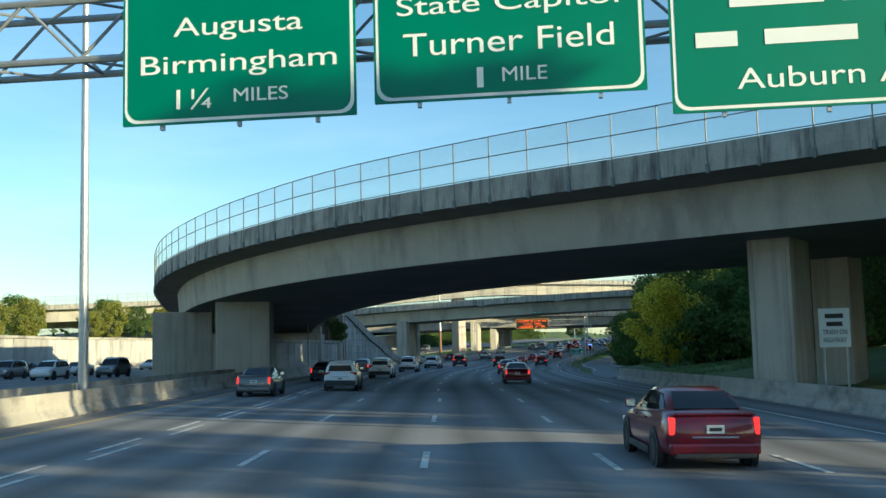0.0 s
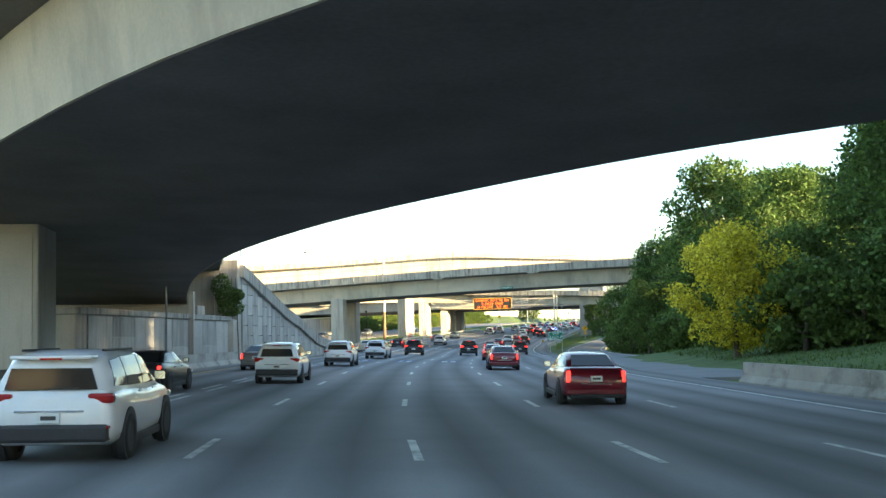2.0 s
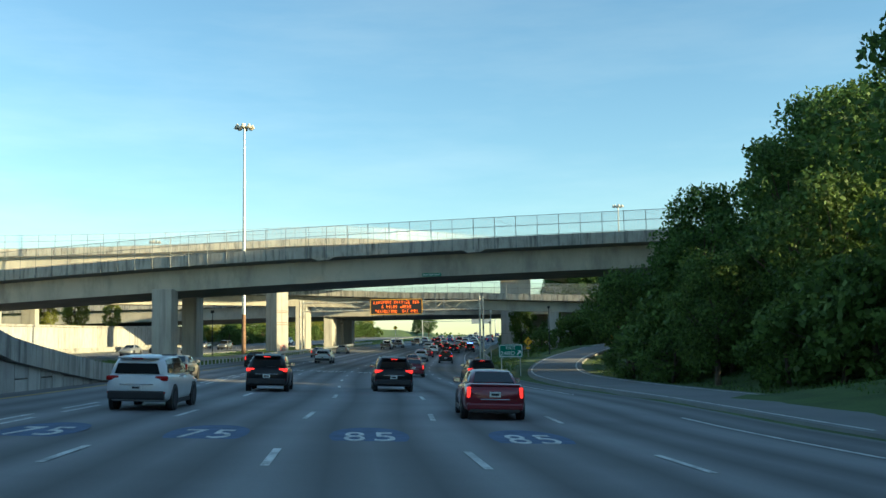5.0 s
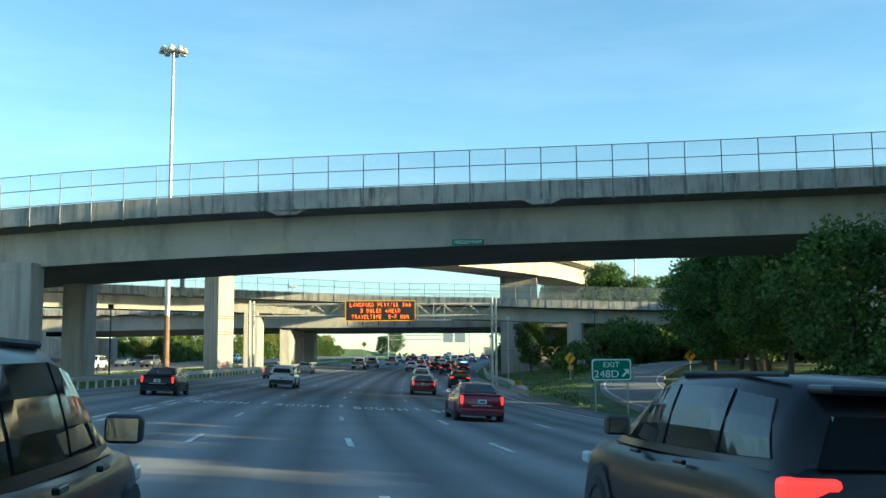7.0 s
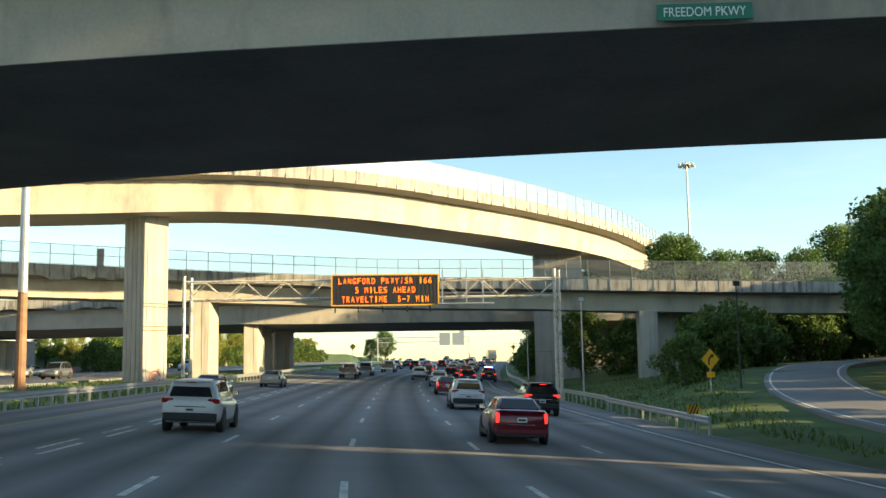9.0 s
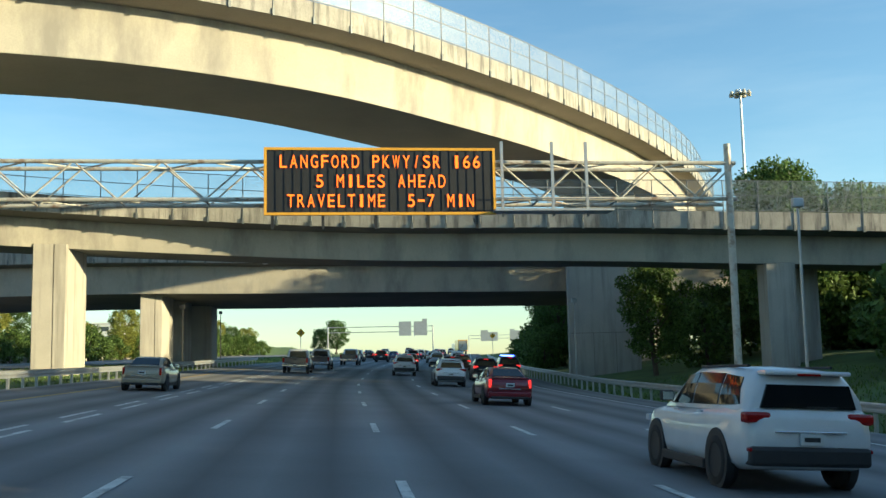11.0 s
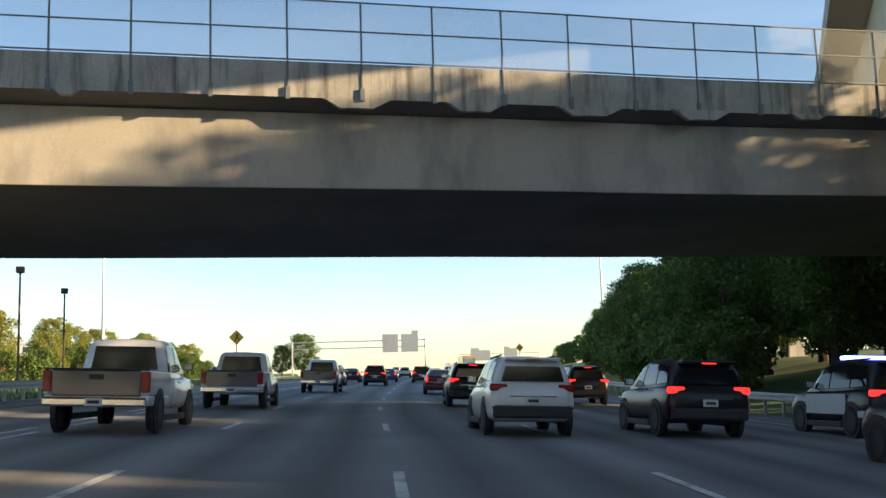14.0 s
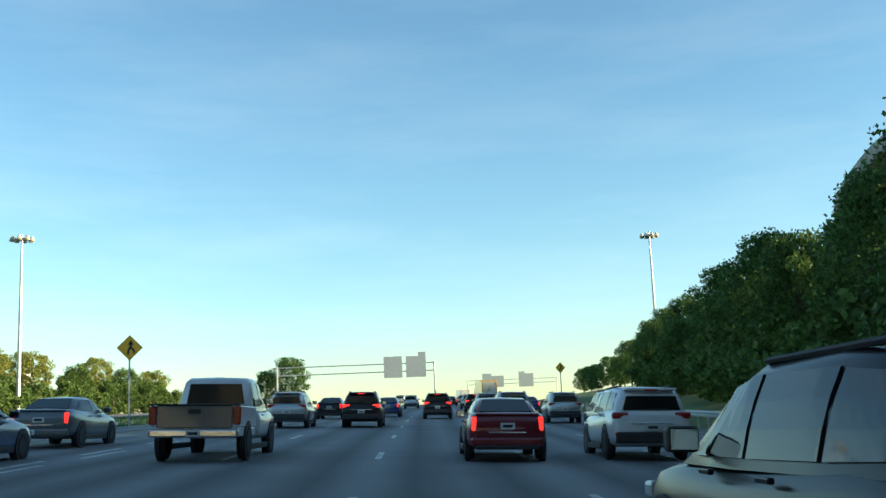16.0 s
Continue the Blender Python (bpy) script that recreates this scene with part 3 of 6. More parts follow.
for x0, x1, drop in ((-6.2, -5.4, 0.16), (1.8, 4.2, 0.32), (5.9, 8.0, 0.3), (9.8, 12.1, 0.32), (13.9, 16.1, 0.34), (18.5, 20.0, 0.2)):
    drip(B5, B5_EDGE, x0, x1, drop)
for x0, x1, drop in ((-4.7, -2.2, 0.3), (10.8, 13.2, 0.3)):
    drip(B2, B2_EDGE, x0, x1, drop)
B3_EDGE = [(-47.7, 277.6, 12.49), (-29.7, 288.6, 12.44), (-20, 293.3, 12.32), (-8.9, 295.85, 11.97)]
B5_FAR = [(-87, 314.9, 10.39), (-41.75, 316.9, 11.12), (-19.6, 317.95, 11.5)]
for x0, x1, drop in ((-32.6, -29.4, 0.42), (-28.8, -27.9, 0.2), (-27.2, -25.9, 0.24)):
    drip(B3, B3_EDGE, x0, x1, drop)
for x0, x1, drop in ((-51, -46.5, 0.36), (-45.5, -43.6, 0.22), (-41, -36.8, 0.34), (-36, -34.4, 0.22), (-33.2, -30.2, 0.36)):
    drip(B5, B5_FAR, x0, x1, drop)
stump = min(spline(B3_EDGE, 0.25), key=lambda p: abs(p.x + 27.6))
part("concrete_post", boxed(stump.x - 0.34, stump.x + 0.34, stump.y + 0.3, stump.y + 0.7, stump.z + 0.4, stump.z + 2.75, 0.05), M_PARAPET, B3, "short square concrete post in the fence")
for br, px, py, top in ((B1, 73.5, 29, 8.6), (B1, 116, 4, 8.8), (B2, 62, 203, 9.7), (B2, 104, 192, 9.8), (B2, 150, 178, 10), (B2, -62, 232, 7.2), (B3, 80, 291, 7.0), (B3, 125, 289, 6.6), (B3, -62, 274, 10.0), (B5, 74, 331, 7.8), (B5, 124, 331, 8), (B5, -58, 323, 7.0), (B4, -62, 259, 13.2), (B4, -102, 238, 11.8), (B4, 57.5, 397, 15.9), (B4, 86, 434, 12.9)):
    pier(br, px, py, 0, 2.4, 1.8, -1.0, top, panel=False)
for x, y, ang, w, d, z0, z1 in ((20.05, 49.6, -33, 2.0, 2.4, -0.8, 6.9), (24.8, 58.2, -33, 2.0, 2.2, -0.8, 6.7), (-14.9, 78.8, 8, 4.2, 2.2, -0.2, 6.6), (-23.0, 86.5, 20, 5.0, 2.4, -0.2, 6.1)):
    p = EARLY @ Vector((x, y, z0))
    pier(B1, p.x, p.y, ang + 2.9, w, d, p.z, p.z + z1 - z0)
pier(B2, -21.2, 208.9, -8, 2.2, 1.8, -0.2, 8.6)
pier(B2, -21.4, 222.0, -14, 1.9, 1.8, -0.2, 8.6)
pier(B2, 34.0, 204.0, -8, 1.9, 1.8, -1.0, 9.9)
pier(B2, 36.5, 211.0, -8, 1.9, 1.8, -1.0, 9.9)
corner_pier(B3, [(-19.5, 295.5), (-17.45, 296.0), (-17.0, 299.8), (-19.4, 299.8)], -0.2, 10.2, [(0, 0.62)])
pier(B3, 30.0, 292.5, -4, 2.0, 1.8, -1.0, 8.1)
pier(B3, 33.0, 295.5, -4, 2.2, 1.8, -1.0, 8.1)
tall_pier = corner_pier(B4, [(-22.0, 276.9), (-19.85, 275.4), (-18.1, 277.2), (-20.2, 278.8)], -0.2, 16.6, [(0, 0.2), (0, 0.42), (0, 0.64), (0, 0.84)], "tall pier with a ribbed face and a sunlit panelled face")
TALL_FACE = Matrix.Translation((-18.975, 276.3, 0)) @ Matrix.Rotation(math.atan2(1.8, 1.75), 4, 'Z')
for a, b, c, e in ((-0.95, 0.95, 15.3, 15.36), (-0.95, -0.89, 0.8, 15.3), (0.89, 0.95, 0.8, 15.3)):
    rib = part("rib", boxed(a, b, -0.04, 0.02, c, e), M_PIER, tall_pier)
    rib.matrix_local = TALL_FACE
# thin dark strips imitate shadows that fall across the sunlit face
for z in (6.0, 6.35, 8.1, 8.4):
    band = part("shadow_stripe", boxed(-1.27, 1.27, -0.03, 0.02, z, z + 0.09), M_RUST_SHADOW, tall_pier, "dark stripe in place of a shadow cast on the pier")
    band.matrix_local = TALL_FACE
M_SPRAY = mat("red_spray_paint", (0.45, 0.05, 0.04), 0.6, var=0.3, scale=4.0)
bm = bmesh.new()
for r0, r1, dx, dz, a0, a1 in ((0.48, 0.62, 0, 0, 0.2, 5.9), (0.15, 0.27, -0.1, 0.05, 1.0, 5.0), (0.2, 0.3, 0.2, -0.2, 2.8, 6.0)):
    prev = None
    for i in range(15):
        a = a0 + (a1 - a0) * i / 14
        cur = [bm.verts.new((dx + r * math.cos(a), -0.006, 1.9 + dz + r * math.sin(a))) for r in (r0, r1)]
        if prev:
            bm.faces.new((prev[0], prev[1], cur[1], cur[0]))
        prev = cur
part("spray_tag", bm, M_SPRAY, tall_pier, "red spray-painted scrawl").matrix_local = TALL_FACE
broad_pier = pier(B4, 24.8, 317.2, -10, 6.4, 1.8, -0.8, 17.2)
for a, b, c, e in ((-3.1, 3.1, 4.3, 4.36), (-1.03, -0.97, -0.6, 4.3), (0.97, 1.03, -0.6, 4.3)):
    part("joint", boxed(a, b, -0.915, -0.88, c, e), M_JOINT, broad_pier)
corner_pier(B5, [(-16.8, 319.75), (-14.95, 320.35), (-14.4, 323.4), (-16.8, 323.4)], 0.5, 8.75, [(0, 0.66)])
corner_pier(B5, [(-15.7, 324.7), (-13.65, 325.2), (-13.25, 327.4), (-15.7, 327.4)], 0.5, 8.5, [(0, 0.72)])
corner_pier(B5, [(-13.6, 328.9), (-11.55, 329.3), (-11.2, 331.4), (-13.6, 331.4)], 0.5, 8.3, [(0, 0.7)])
pier(B5, 31.5, 329.5, 0, 5.0, 1.8, -1.0, 8.2)

# mesh wing that closes the end of the ramp's fence
wing = EARLY @ Vector((-14.15, 111.9, 7.75))
for dx in (0.0, -0.7, -1.4):
    part("fence_post", tubed(wing + Vector((dx, 0, 0)), wing + Vector((dx, 0, 2.5)), 0.035, seg=6), M_POST, B1)
for h in (0.03, 0.85, 1.67, 2.48):
    part("fence_rail", tubed(wing + Vector((0, 0, h)), wing + Vector((-1.5, 0, h)), 0.022, seg=6), M_POST, B1)
part("fence_mesh", sweep([wing, wing + Vector((-1.5, 0.01, 0))], [(0.0, 0.05), (0.0, 2.45)], False), M_CHAIN, B1, "thin chain-link mesh")

# ---- retaining wall of the ramp: staggered cross-shaped panels under a sloping coping ----
def wall_top(y):
    return float(np.interp(y, (114.3, 121.4, 129.8, 133, 142.6, 153.2, 163, 170), (6.82, 5.45, 3.85, 3.5, 1.75, 0.8, 0.3, 0.1)))


def ramp_wall():
    root = thing("retaining_wall", EARLY, "grey precast panel retaining wall with sloping concrete coping", "retaining wall")
    X = -14.7
    core = bmesh.new()
    ys = list(np.linspace(114.3, 168, 29))
    a = [core.verts.new((X - 0.15, y, 0)) for y in ys] + [core.verts.new((X - 0.15, y, wall_top(y))) for y in ys]
    b = [core.verts.new((X - 0.75, y, 0)) for y in ys] + [core.verts.new((X - 0.75, y, wall_top(y))) for y in ys]
    n = len(ys)
    for q in (a, b):
        for i in range(n - 1):
            core.faces.new((q[i], q[i + 1], q[n + i + 1], q[n + i]))
    for i in range(n - 1):
        core.faces.new((a[n + i], a[n + i + 1], b[n + i + 1], b[n + i]))
    core.faces.new((a[0], b[0], b[n], a[n]))
    part("core", core, M_JOINT, root)
    cop = [Vector((X, y, wall_top(y))) for y in np.linspace(114.0, 167.5, 20)]
    part("coping", sweep(cop, [(-0.45, -0.35), (-0.45, 0.55), (0.22, 0.55), (0.22, -0.35)][::-1]), M_PARAPET, root, "sloping concrete coping")
    # panels
    pw, ph, g = 1.5, 1.5, 0.03
    col = 0
    y = 114.35
    while y < 164:
        z = -0.75 if col % 2 else 0.0
        while z < wall_top(y + pw) - 0.1:
            t0, t1 = wall_top(y + g) - 0.36, wall_top(y + pw - g) - 0.36
            z0, z1 = max(0.0, z + g), z + ph - g
            if min(t0, t1) > z0 + 0.05:
                bm = bmesh.new()
                za, zb = min(z1, t0), min(z1, t1)
                fr = [bm.verts.new((X, yy, zz)) for yy, zz in ((y + g, z0), (y + pw - g, z0), (y + pw - g, zb), (y + g, za))]
                bk = [bm.verts.new((X - 0.16, v.co.y, v.co.z)) for v in fr]
                f = bm.faces.new(fr)
                for i in range(4):
                    bm.faces.new((fr[i], bk[i], bk[(i + 1) % 4], fr[(i + 1) % 4]))
                part("panel", bm, M_PANEL, root)
            z += ph
        y += pw
        col += 1
    return root


ramp_wall()

# abutment of the curved ramp
ab = thing("bridge_abutment", EARLY, "grey concrete bridge abutment with stepped panel joints", "abutment")
part("end_wall", boxed(-32.1, -14.8, 113.5, 114.3, -0.2, 7.7, 0.04), M_PIER, ab)
part("seat_wall", boxed(-30.6, -16, 107.9, 109.5, -0.2, 4.3, 0.04), M_PIER, ab)
part("side_wall", boxed(-16, -15.3, 87.3, 113.5, -0.2, 3.3, 0.04), M_PIER, ab)
part("cap", boxed(-16.3, -15.1, 87.1, 113.5, 3.3, 3.62, 0.04), M_PARAPET, ab)
part("pilaster", boxed(-15.4, -14.8, 112.3, 113.4, -0.2, 3.4, 0.04), M_PIER, ab)
part("edge_strip", boxed(-16.62, -16.46, 113.3, 113.52, 3.6, 6.7, 0.02), M_PALE, ab, "pale upright edge strip")
part("drain_pipe", tubed((-15.08, 99.0, -0.1), (-15.08, 99.0, 5.1), 0.06, seg=10), M_POST, ab, "thin dark drain pipe")
for z in (0.9, 2.4, 3.9):
    part("pipe_clamp", tubed((-15.08, 99.0, z), (-15.08, 99.0, z + 0.06), 0.085, seg=10), M_POST, ab)
part("column", boxed(-15.25, -14.9, 103.5, 103.85, -0.2, 5.0, 0.03), M_PIER, ab)
for yy in np.arange(88.5, 110, 3.0):
    k = int(yy / 3)
    part("panel", boxed(-15.3, -15.22, yy, yy + 2.94, 0.0, 1.6 if k % 2 else 2.2), M_PANEL, ab)
    part("panel", boxed(-15.3, -15.22, yy, yy + 2.94, 1.64 if k % 2 else 2.24, 3.26), M_PANEL, ab)

# earth fill of the ramp behind the wall
fill = bmesh.new()
row = [(fill.verts.new((-15.4, y, wall_top(y) - 0.1)), fill.verts.new((-31.0, y, wall_top(y) - 0.1)), fill.verts.new((-33.0, y, -0.3))) for y in np.linspace(114.3, 168, 15)]
for p, q in zip(row, row[1:]):
    fill.faces.new((p[0], p[1], q[1], q[0]))
    fill.faces.new((p[1], p[2], q[2], q[1]))
embankment = part("ramp_embankment", fill, M_ROAD2)
embankment.matrix_world = EARLY
tagged(embankment, "asphalt ramp running down behind the retaining wall", "ramp", kind="structure")

# wall along the far side of the opposite carriageway
fw = thing("far_retaining_wall", (0, 0, 0), "long beige concrete retaining wall catching low sun", "retaining wall")
for y in np.arange(-60, 336, 9.0):
    part("wall_panel", sweep(stretch(y, y + 8.94, -54.0, 0, 3.0), [(-0.3, -0.2), (-0.3, 4.3), (0.0, 4.3), (0.0, -0.2)][::-1]), M_PANEL, fw)
part("coping", sweep(stretch(-60, 336, -53.9), [(-0.5, 4.32), (-0.5, 4.65), (0.1, 4.65), (0.1, 4.32)][::-1]), M_BARRIER, fw)


# ---- guard rails ----
def guard_rail(line, label):
    root = thing("guard_rail", (0, 0, 0), label, "guard rail")
    prof = [(0, 0.44), (0.05, 0.48), (0.05, 0.54), (0, 0.58), (0, 0.62), (0.05, 0.66), (0.05, 0.72), (0, 0.76), (-0.012, 0.76), (0.036, 0.72), (0.036, 0.66), (-0.012, 0.62), (-0.012, 0.58), (0.036, 0.54), (0.036, 0.48), (-0.012, 0.44)]
    part("rail", sweep(line, [(-u, z) for u, z in prof]), M_GALV, root, "corrugated galvanised rail")
    me = None
    for p, a in along(line, 1.9, 0.3):
        if me is None:
            ob = part("post", boxed(0.06, 0.16, -0.06, 0.06, -0.3, 0.74), M_GALV, root)
            me = ob.data
        else:
            ob = link_mesh("post", me, None, root)
        ob.location = p + (Vector((0.0, 0, 0)) if p.x > 0 else Vector((-0.2, 0, 0)))
    return root


RIGHT_RAIL = spline([(x, y, sz(x, y)) for x, y in ((13.7, 223.8), (14.2, 232), (14.8, 242), (15.2, 250))], 2.0)[:-1] + stretch(250, 440, 15.2)
guard_rail(RIGHT_RAIL, "galvanised steel guard rail along the outer shoulder")
guard_rail(stretch(186, 345, -14.1), "galvanised steel guard rail along the grass median")
bm = boxed(17.55, 18.4, 218.6, 218.64, 0.35, 0.95)
om = thing("object_marker", Matrix.Translation((2.12, 92.0, 0.0)) @ Matrix.Scale(0.6, 4), "yellow and black striped marker at the guard rail's end", "road sign")
part("plate", bm, M_YELLOW, om)
for k in range(4):
    bm = bmesh.new()
    x0 = 17.55 + 0.22 * k
    vs = [bm.verts.new((max(17.55, min(18.4, x)), 218.59, z)) for x, z in ((x0 - 0.1, 0.35), (x0 + 0.0, 0.35), (x0 + 0.28, 0.95), (x0 + 0.18, 0.95))]
    bm.faces.new(vs)
    part("stripe", bm, M_BLACK, om)
part("leg", boxed(17.93, 17.99, 218.66, 218.72, -1.3, 0.9), M_GALV, om)


# ---- writing ----
def lettering(text, height, width, material, parent, m):
    cu = bpy.data.curves.new("lettering", 'FONT')
    cu.body = text
    cu.size = 1.0
    cu.extrude = 0.02
    cu.align_x, cu.align_y = 'CENTER', 'CENTER'
    tmp = bpy.data.objects.new("lettering_tmp", cu)
    scene.collection.objects.link(tmp)
    bpy.context.view_layer.update()
    me = bpy.data.meshes.new_from_object(tmp.evaluated_get(bpy.context.evaluated_depsgraph_get()))
    bpy.data.objects.remove(tmp)
    co = np.array([v.co[:] for v in me.vertices])
    lo, hi = co.min(0), co.max(0)
    for v in me.vertices:
        v.co.x = (v.co.x - (lo[0] + hi[0]) / 2) * width / (hi[0] - lo[0])
        v.co.y = (v.co.y - (lo[1] + hi[1]) / 2) * height / (hi[1] - lo[1])
        v.co.z = v.co.z * 0.3
    if len(text) == 1:
        me.name = "letter"
        ob = link_mesh("letter", me, material, parent)
        ob.matrix_local = m
        return
    # one part a letter: islands that share a stretch of the line belong together
    bm = bmesh.new()
    bm.from_mesh(me)
    bpy.data.meshes.remove(me)
    left, runs = set(bm.faces), []
    while left:
        stack, isle = [left.pop()], []
        while stack:
            f = stack.pop()
            isle.append(f)
            for e in f.edges:
                for g in e.link_faces:
                    if g in left:
                        left.remove(g)
                        stack.append(g)
        xs = [v.co.x for f in isle for v in f.verts]
        runs.append([min(xs), max(xs), isle])
    runs.sort(key=lambda r: r[0])
    letters = []
    for lo_x, hi_x, isle in runs:
        if letters and lo_x < letters[-1][1] - 0.3 * min(hi_x - lo_x, letters[-1][1] - letters[-1][0]):
            letters[-1][1] = max(hi_x, letters[-1][1])
            letters[-1][2] += isle
        else:
            letters.append([lo_x, hi_x, list(isle)])
    for _, _, faces in letters:
        one, made = bmesh.new(), {}
        for f in faces:
            for v in f.verts:
                if v not in made:
                    made[v] = one.verts.new(v.co)
            one.faces.new([made[v] for v in f.verts])
        part("letter", one, material, parent).matrix_local = m
    bm.free()


UP = Matrix.Rotation(radians(90), 4, 'X')      # lettering that faces the oncoming driver


def rounded_plate(w, h, r, t):
    bm = bmesh.new()
    ring = []
    for cxx, cyy, a0 in ((w / 2 - r, h / 2 - r, 0), (-w / 2 + r, h / 2 - r, 90), (-w / 2 + r, -h / 2 + r, 180), (w / 2 - r, -h / 2 + r, 270)):
        for k in range(5):
            a = radians(a0 + 22.5 * k)
            ring.append((cxx + r * math.cos(a), cyy + r * math.sin(a)))
    f = [bm.verts.new((x, -t, y)) for x, y in ring]
    b = [bm.verts.new((x, 0, y)) for x, y in ring]
    bm.faces.new(f)
    bm.faces.new(b[::-1])
    for i in range(len(f)):
        j = (i + 1) % len(f)
        bm.faces.new((f[i], b[i], b[j], f[j]))
    return bm


def guide_sign(x0, x1, y, z0, z1, lines, name="guide_sign", label="", site=Matrix.Identity(4)):
    """lines: (text, height, width, x, z) in metres from the middle and the bottom; text None is a plain bar."""
    w, h = x1 - x0, z1 - z0
    root = thing(name, site @ Matrix.Translation(((x0 + x1) / 2, y, z0)), label, "road sign")
    for nm, ins, t, mt in (("panel", 0.0, 0.05, M_GREEN), ("border", 0.05, 0.055, M_WHITE), ("face", 0.12, 0.062, M_GREEN)):
        r = 0.02 if nm == "panel" else min(0.28, h * 0.12)
        ob = part(nm, rounded_plate(w - 2 * ins, h - 2 * ins, r, t), mt, root)
        ob.location = (0, 0, h / 2)
    for text, hh, ww, x, z in lines:
        if text is None:
            ob = part("bar", boxed(-ww / 2, ww / 2, -0.005, 0.005, -hh / 2, hh / 2), M_WHITE, root)
            ob.location = (x, -0.07, z)
        else:
            lettering(text, hh, ww, M_WHITE, root, Matrix.Translation((x, -0.066, z)) @ UP)
    for k in range(3):
        bx = -w / 2 + w * (k + 0.5) / 3
        part("bracket", boxed(bx - 0.04, bx + 0.04, 0.0, 0.12, -0.1, h), M_GALV, root)
    return root


# ---- overhead sign bridge near the start ----
def truss(root, x0, x1, y0, y1, z0, z1, material, bay=1.6, r=0.07):
    for y in (y0, y1):
        for z in (z0, z1):
            part("chord", tubed((x0, y, z), (x1, y, z), r), material, root)
    n = int((x1 - x0) / bay)
    for i in range(n):
        a, b = x0 + (x1 - x0) * i / n, x0 + (x1 - x0) * (i + 1) / n
        if i % 2:
            a, b = b, a
        for y in (y0, y1):
            part("diagonal", tubed((a, y, z0), (b, y, z1), r * 0.45, seg=6), material, root)
        for z in (z0, z1):
            part("brace", tubed((a, y0, z), (b, y1, z), r * 0.4, seg=6), material, root)
        part("strut", tubed((a, y0, z0), (a, y1, z0), r * 0.4, seg=6), material, root)


sg = thing("sign_gantry", EARLY, "galvanised steel box-truss sign gantry spanning the carriageway", "gantry")
truss(sg, -9.0, 26.0, 22.9, 24.1, 9.0, 10.4, M_GALV, 1.4, 0.09)
for x in (-9.0, 26.0):
    for y in (22.9, 24.1):
        part("upright", tubed((x, y, -0.4), (x, y, 10.8), 0.16, seg=12), M_GALV, sg)
guide_sign(0.6, 5.9, 22.6, 7.3, 11.9, [("Augusta", 0.56, 2.95, 0.0, 2.12), ("Birmingham", 0.56, 4.45, 0.0, 1.28), ("1\u00bc", 0.46, 0.8, -1.0, 0.54), ("MILES", 0.30, 1.22, 0.52, 0.58), (None, 0.42, 2.2, 0.0, 3.4)], label="green motorway guide sign with white destination lettering", site=EARLY)
guide_sign(6.3, 12.1, 22.6, 7.5, 11.9, [("State Capitol", 0.54, 4.75, 0.0, 2.05), ("Turner Field", 0.50, 4.5, 0.0, 1.25), ("1", 0.44, 0.14, -0.6, 0.46), ("MILE", 0.30, 0.95, 0.35, 0.5), (None, 0.42, 2.2, 0.0, 3.4)], label="green motorway guide sign with white place lettering", site=EARLY)
guide_sign(12.6, 18.9, 22.6, 6.95, 11.9, [(None, 0.32, 1.9, -0.95, 2.35), (None, 0.32, 0.8, 0.77, 2.35), (None, 0.32, 0.85, -2.2, 1.52), (None, 0.32, 1.85, -0.3, 1.52), (None, 0.32, 0.6, 1.5, 1.52), ("Auburn Av", 0.44, 3.75, 0.05, 0.66)], label="green motorway guide sign naming downtown exits", site=EARLY)

# ---- overhead message board ----
M_LED = glow("orange_led", (1.0, 0.13, 0.006), 1.5)
M_BOARD = mat("message_board_face", (0.022, 0.022, 0.022), 0.55, var=0.2, scale=6)
mg = thing("message_gantry", (0, 0, 0), "pale painted tubular truss gantry with service walkway", "gantry")
truss(mg, -14.2, 15.2, 264.0, 265.4, 7.85, 9.25, M_TRUSS, 1.5, 0.08)
for x, y in ((-14.2, 264.0), (-13.9, 265.4), (14.9, 264.0), (15.5, 265.4)):
    part("upright", tubed((x, y, -0.8), (x, y, 10.0 if x > 0 else 9.7), 0.15, 0.13, seg=12), M_TRUSS, mg)
for i, x in enumerate((5.9, 7.8, 9.1)):
    part("hanger", boxed(x - 0.05, x + 0.05, 263.3, 263.4, 7.1, 9.9), M_GALV, mg)
part("walkway", boxed(5.5, 9.9, 262.6, 263.5, 7.2, 7.28), M_GALV, mg)
for z in (7.65, 8.05):
    part("handrail", tubed((5.5, 262.65, z), (9.9, 262.65, z), 0.025, seg=6), M_GALV, mg)
vb = thing("message_board", Matrix.Translation((1.42, 263.2, 7.22)) @ Matrix.Scale(1.055, 4), "electronic message board with orange lettering in an amber frame", "message sign")
part("cabinet", boxed(-3.9, 3.9, 0.0, 0.5, 0.0, 2.2, 0.02), M_BOARD, vb)
for a in ((-3.98, 3.98, -0.03, 0.1, -0.07, 0.02), (-3.98, 3.98, -0.03, 0.1, 2.18, 2.27), (-3.98, -3.89, -0.03, 0.1, 0.021, 2.179), (3.89, 3.98, -0.03, 0.1, 0.021, 2.179)):
    part("frame_bar", boxed(*a), M_ORANGE, vb)
for x in (-3.7, -2.0, -0.2, 1.6, 3.3):
    bm = bmesh.new()
    box(bm, x - 0.05, x + 0.05, 0.02, 0.12, -0.55, -0.08)
    tube(bm, Vector((x, 0.1, -0.5)), Vector((x, 0.75, -0.1)), 0.035, seg=6)
    part("bracket", bm, M_BLACK, vb, "dark steel support bracket")
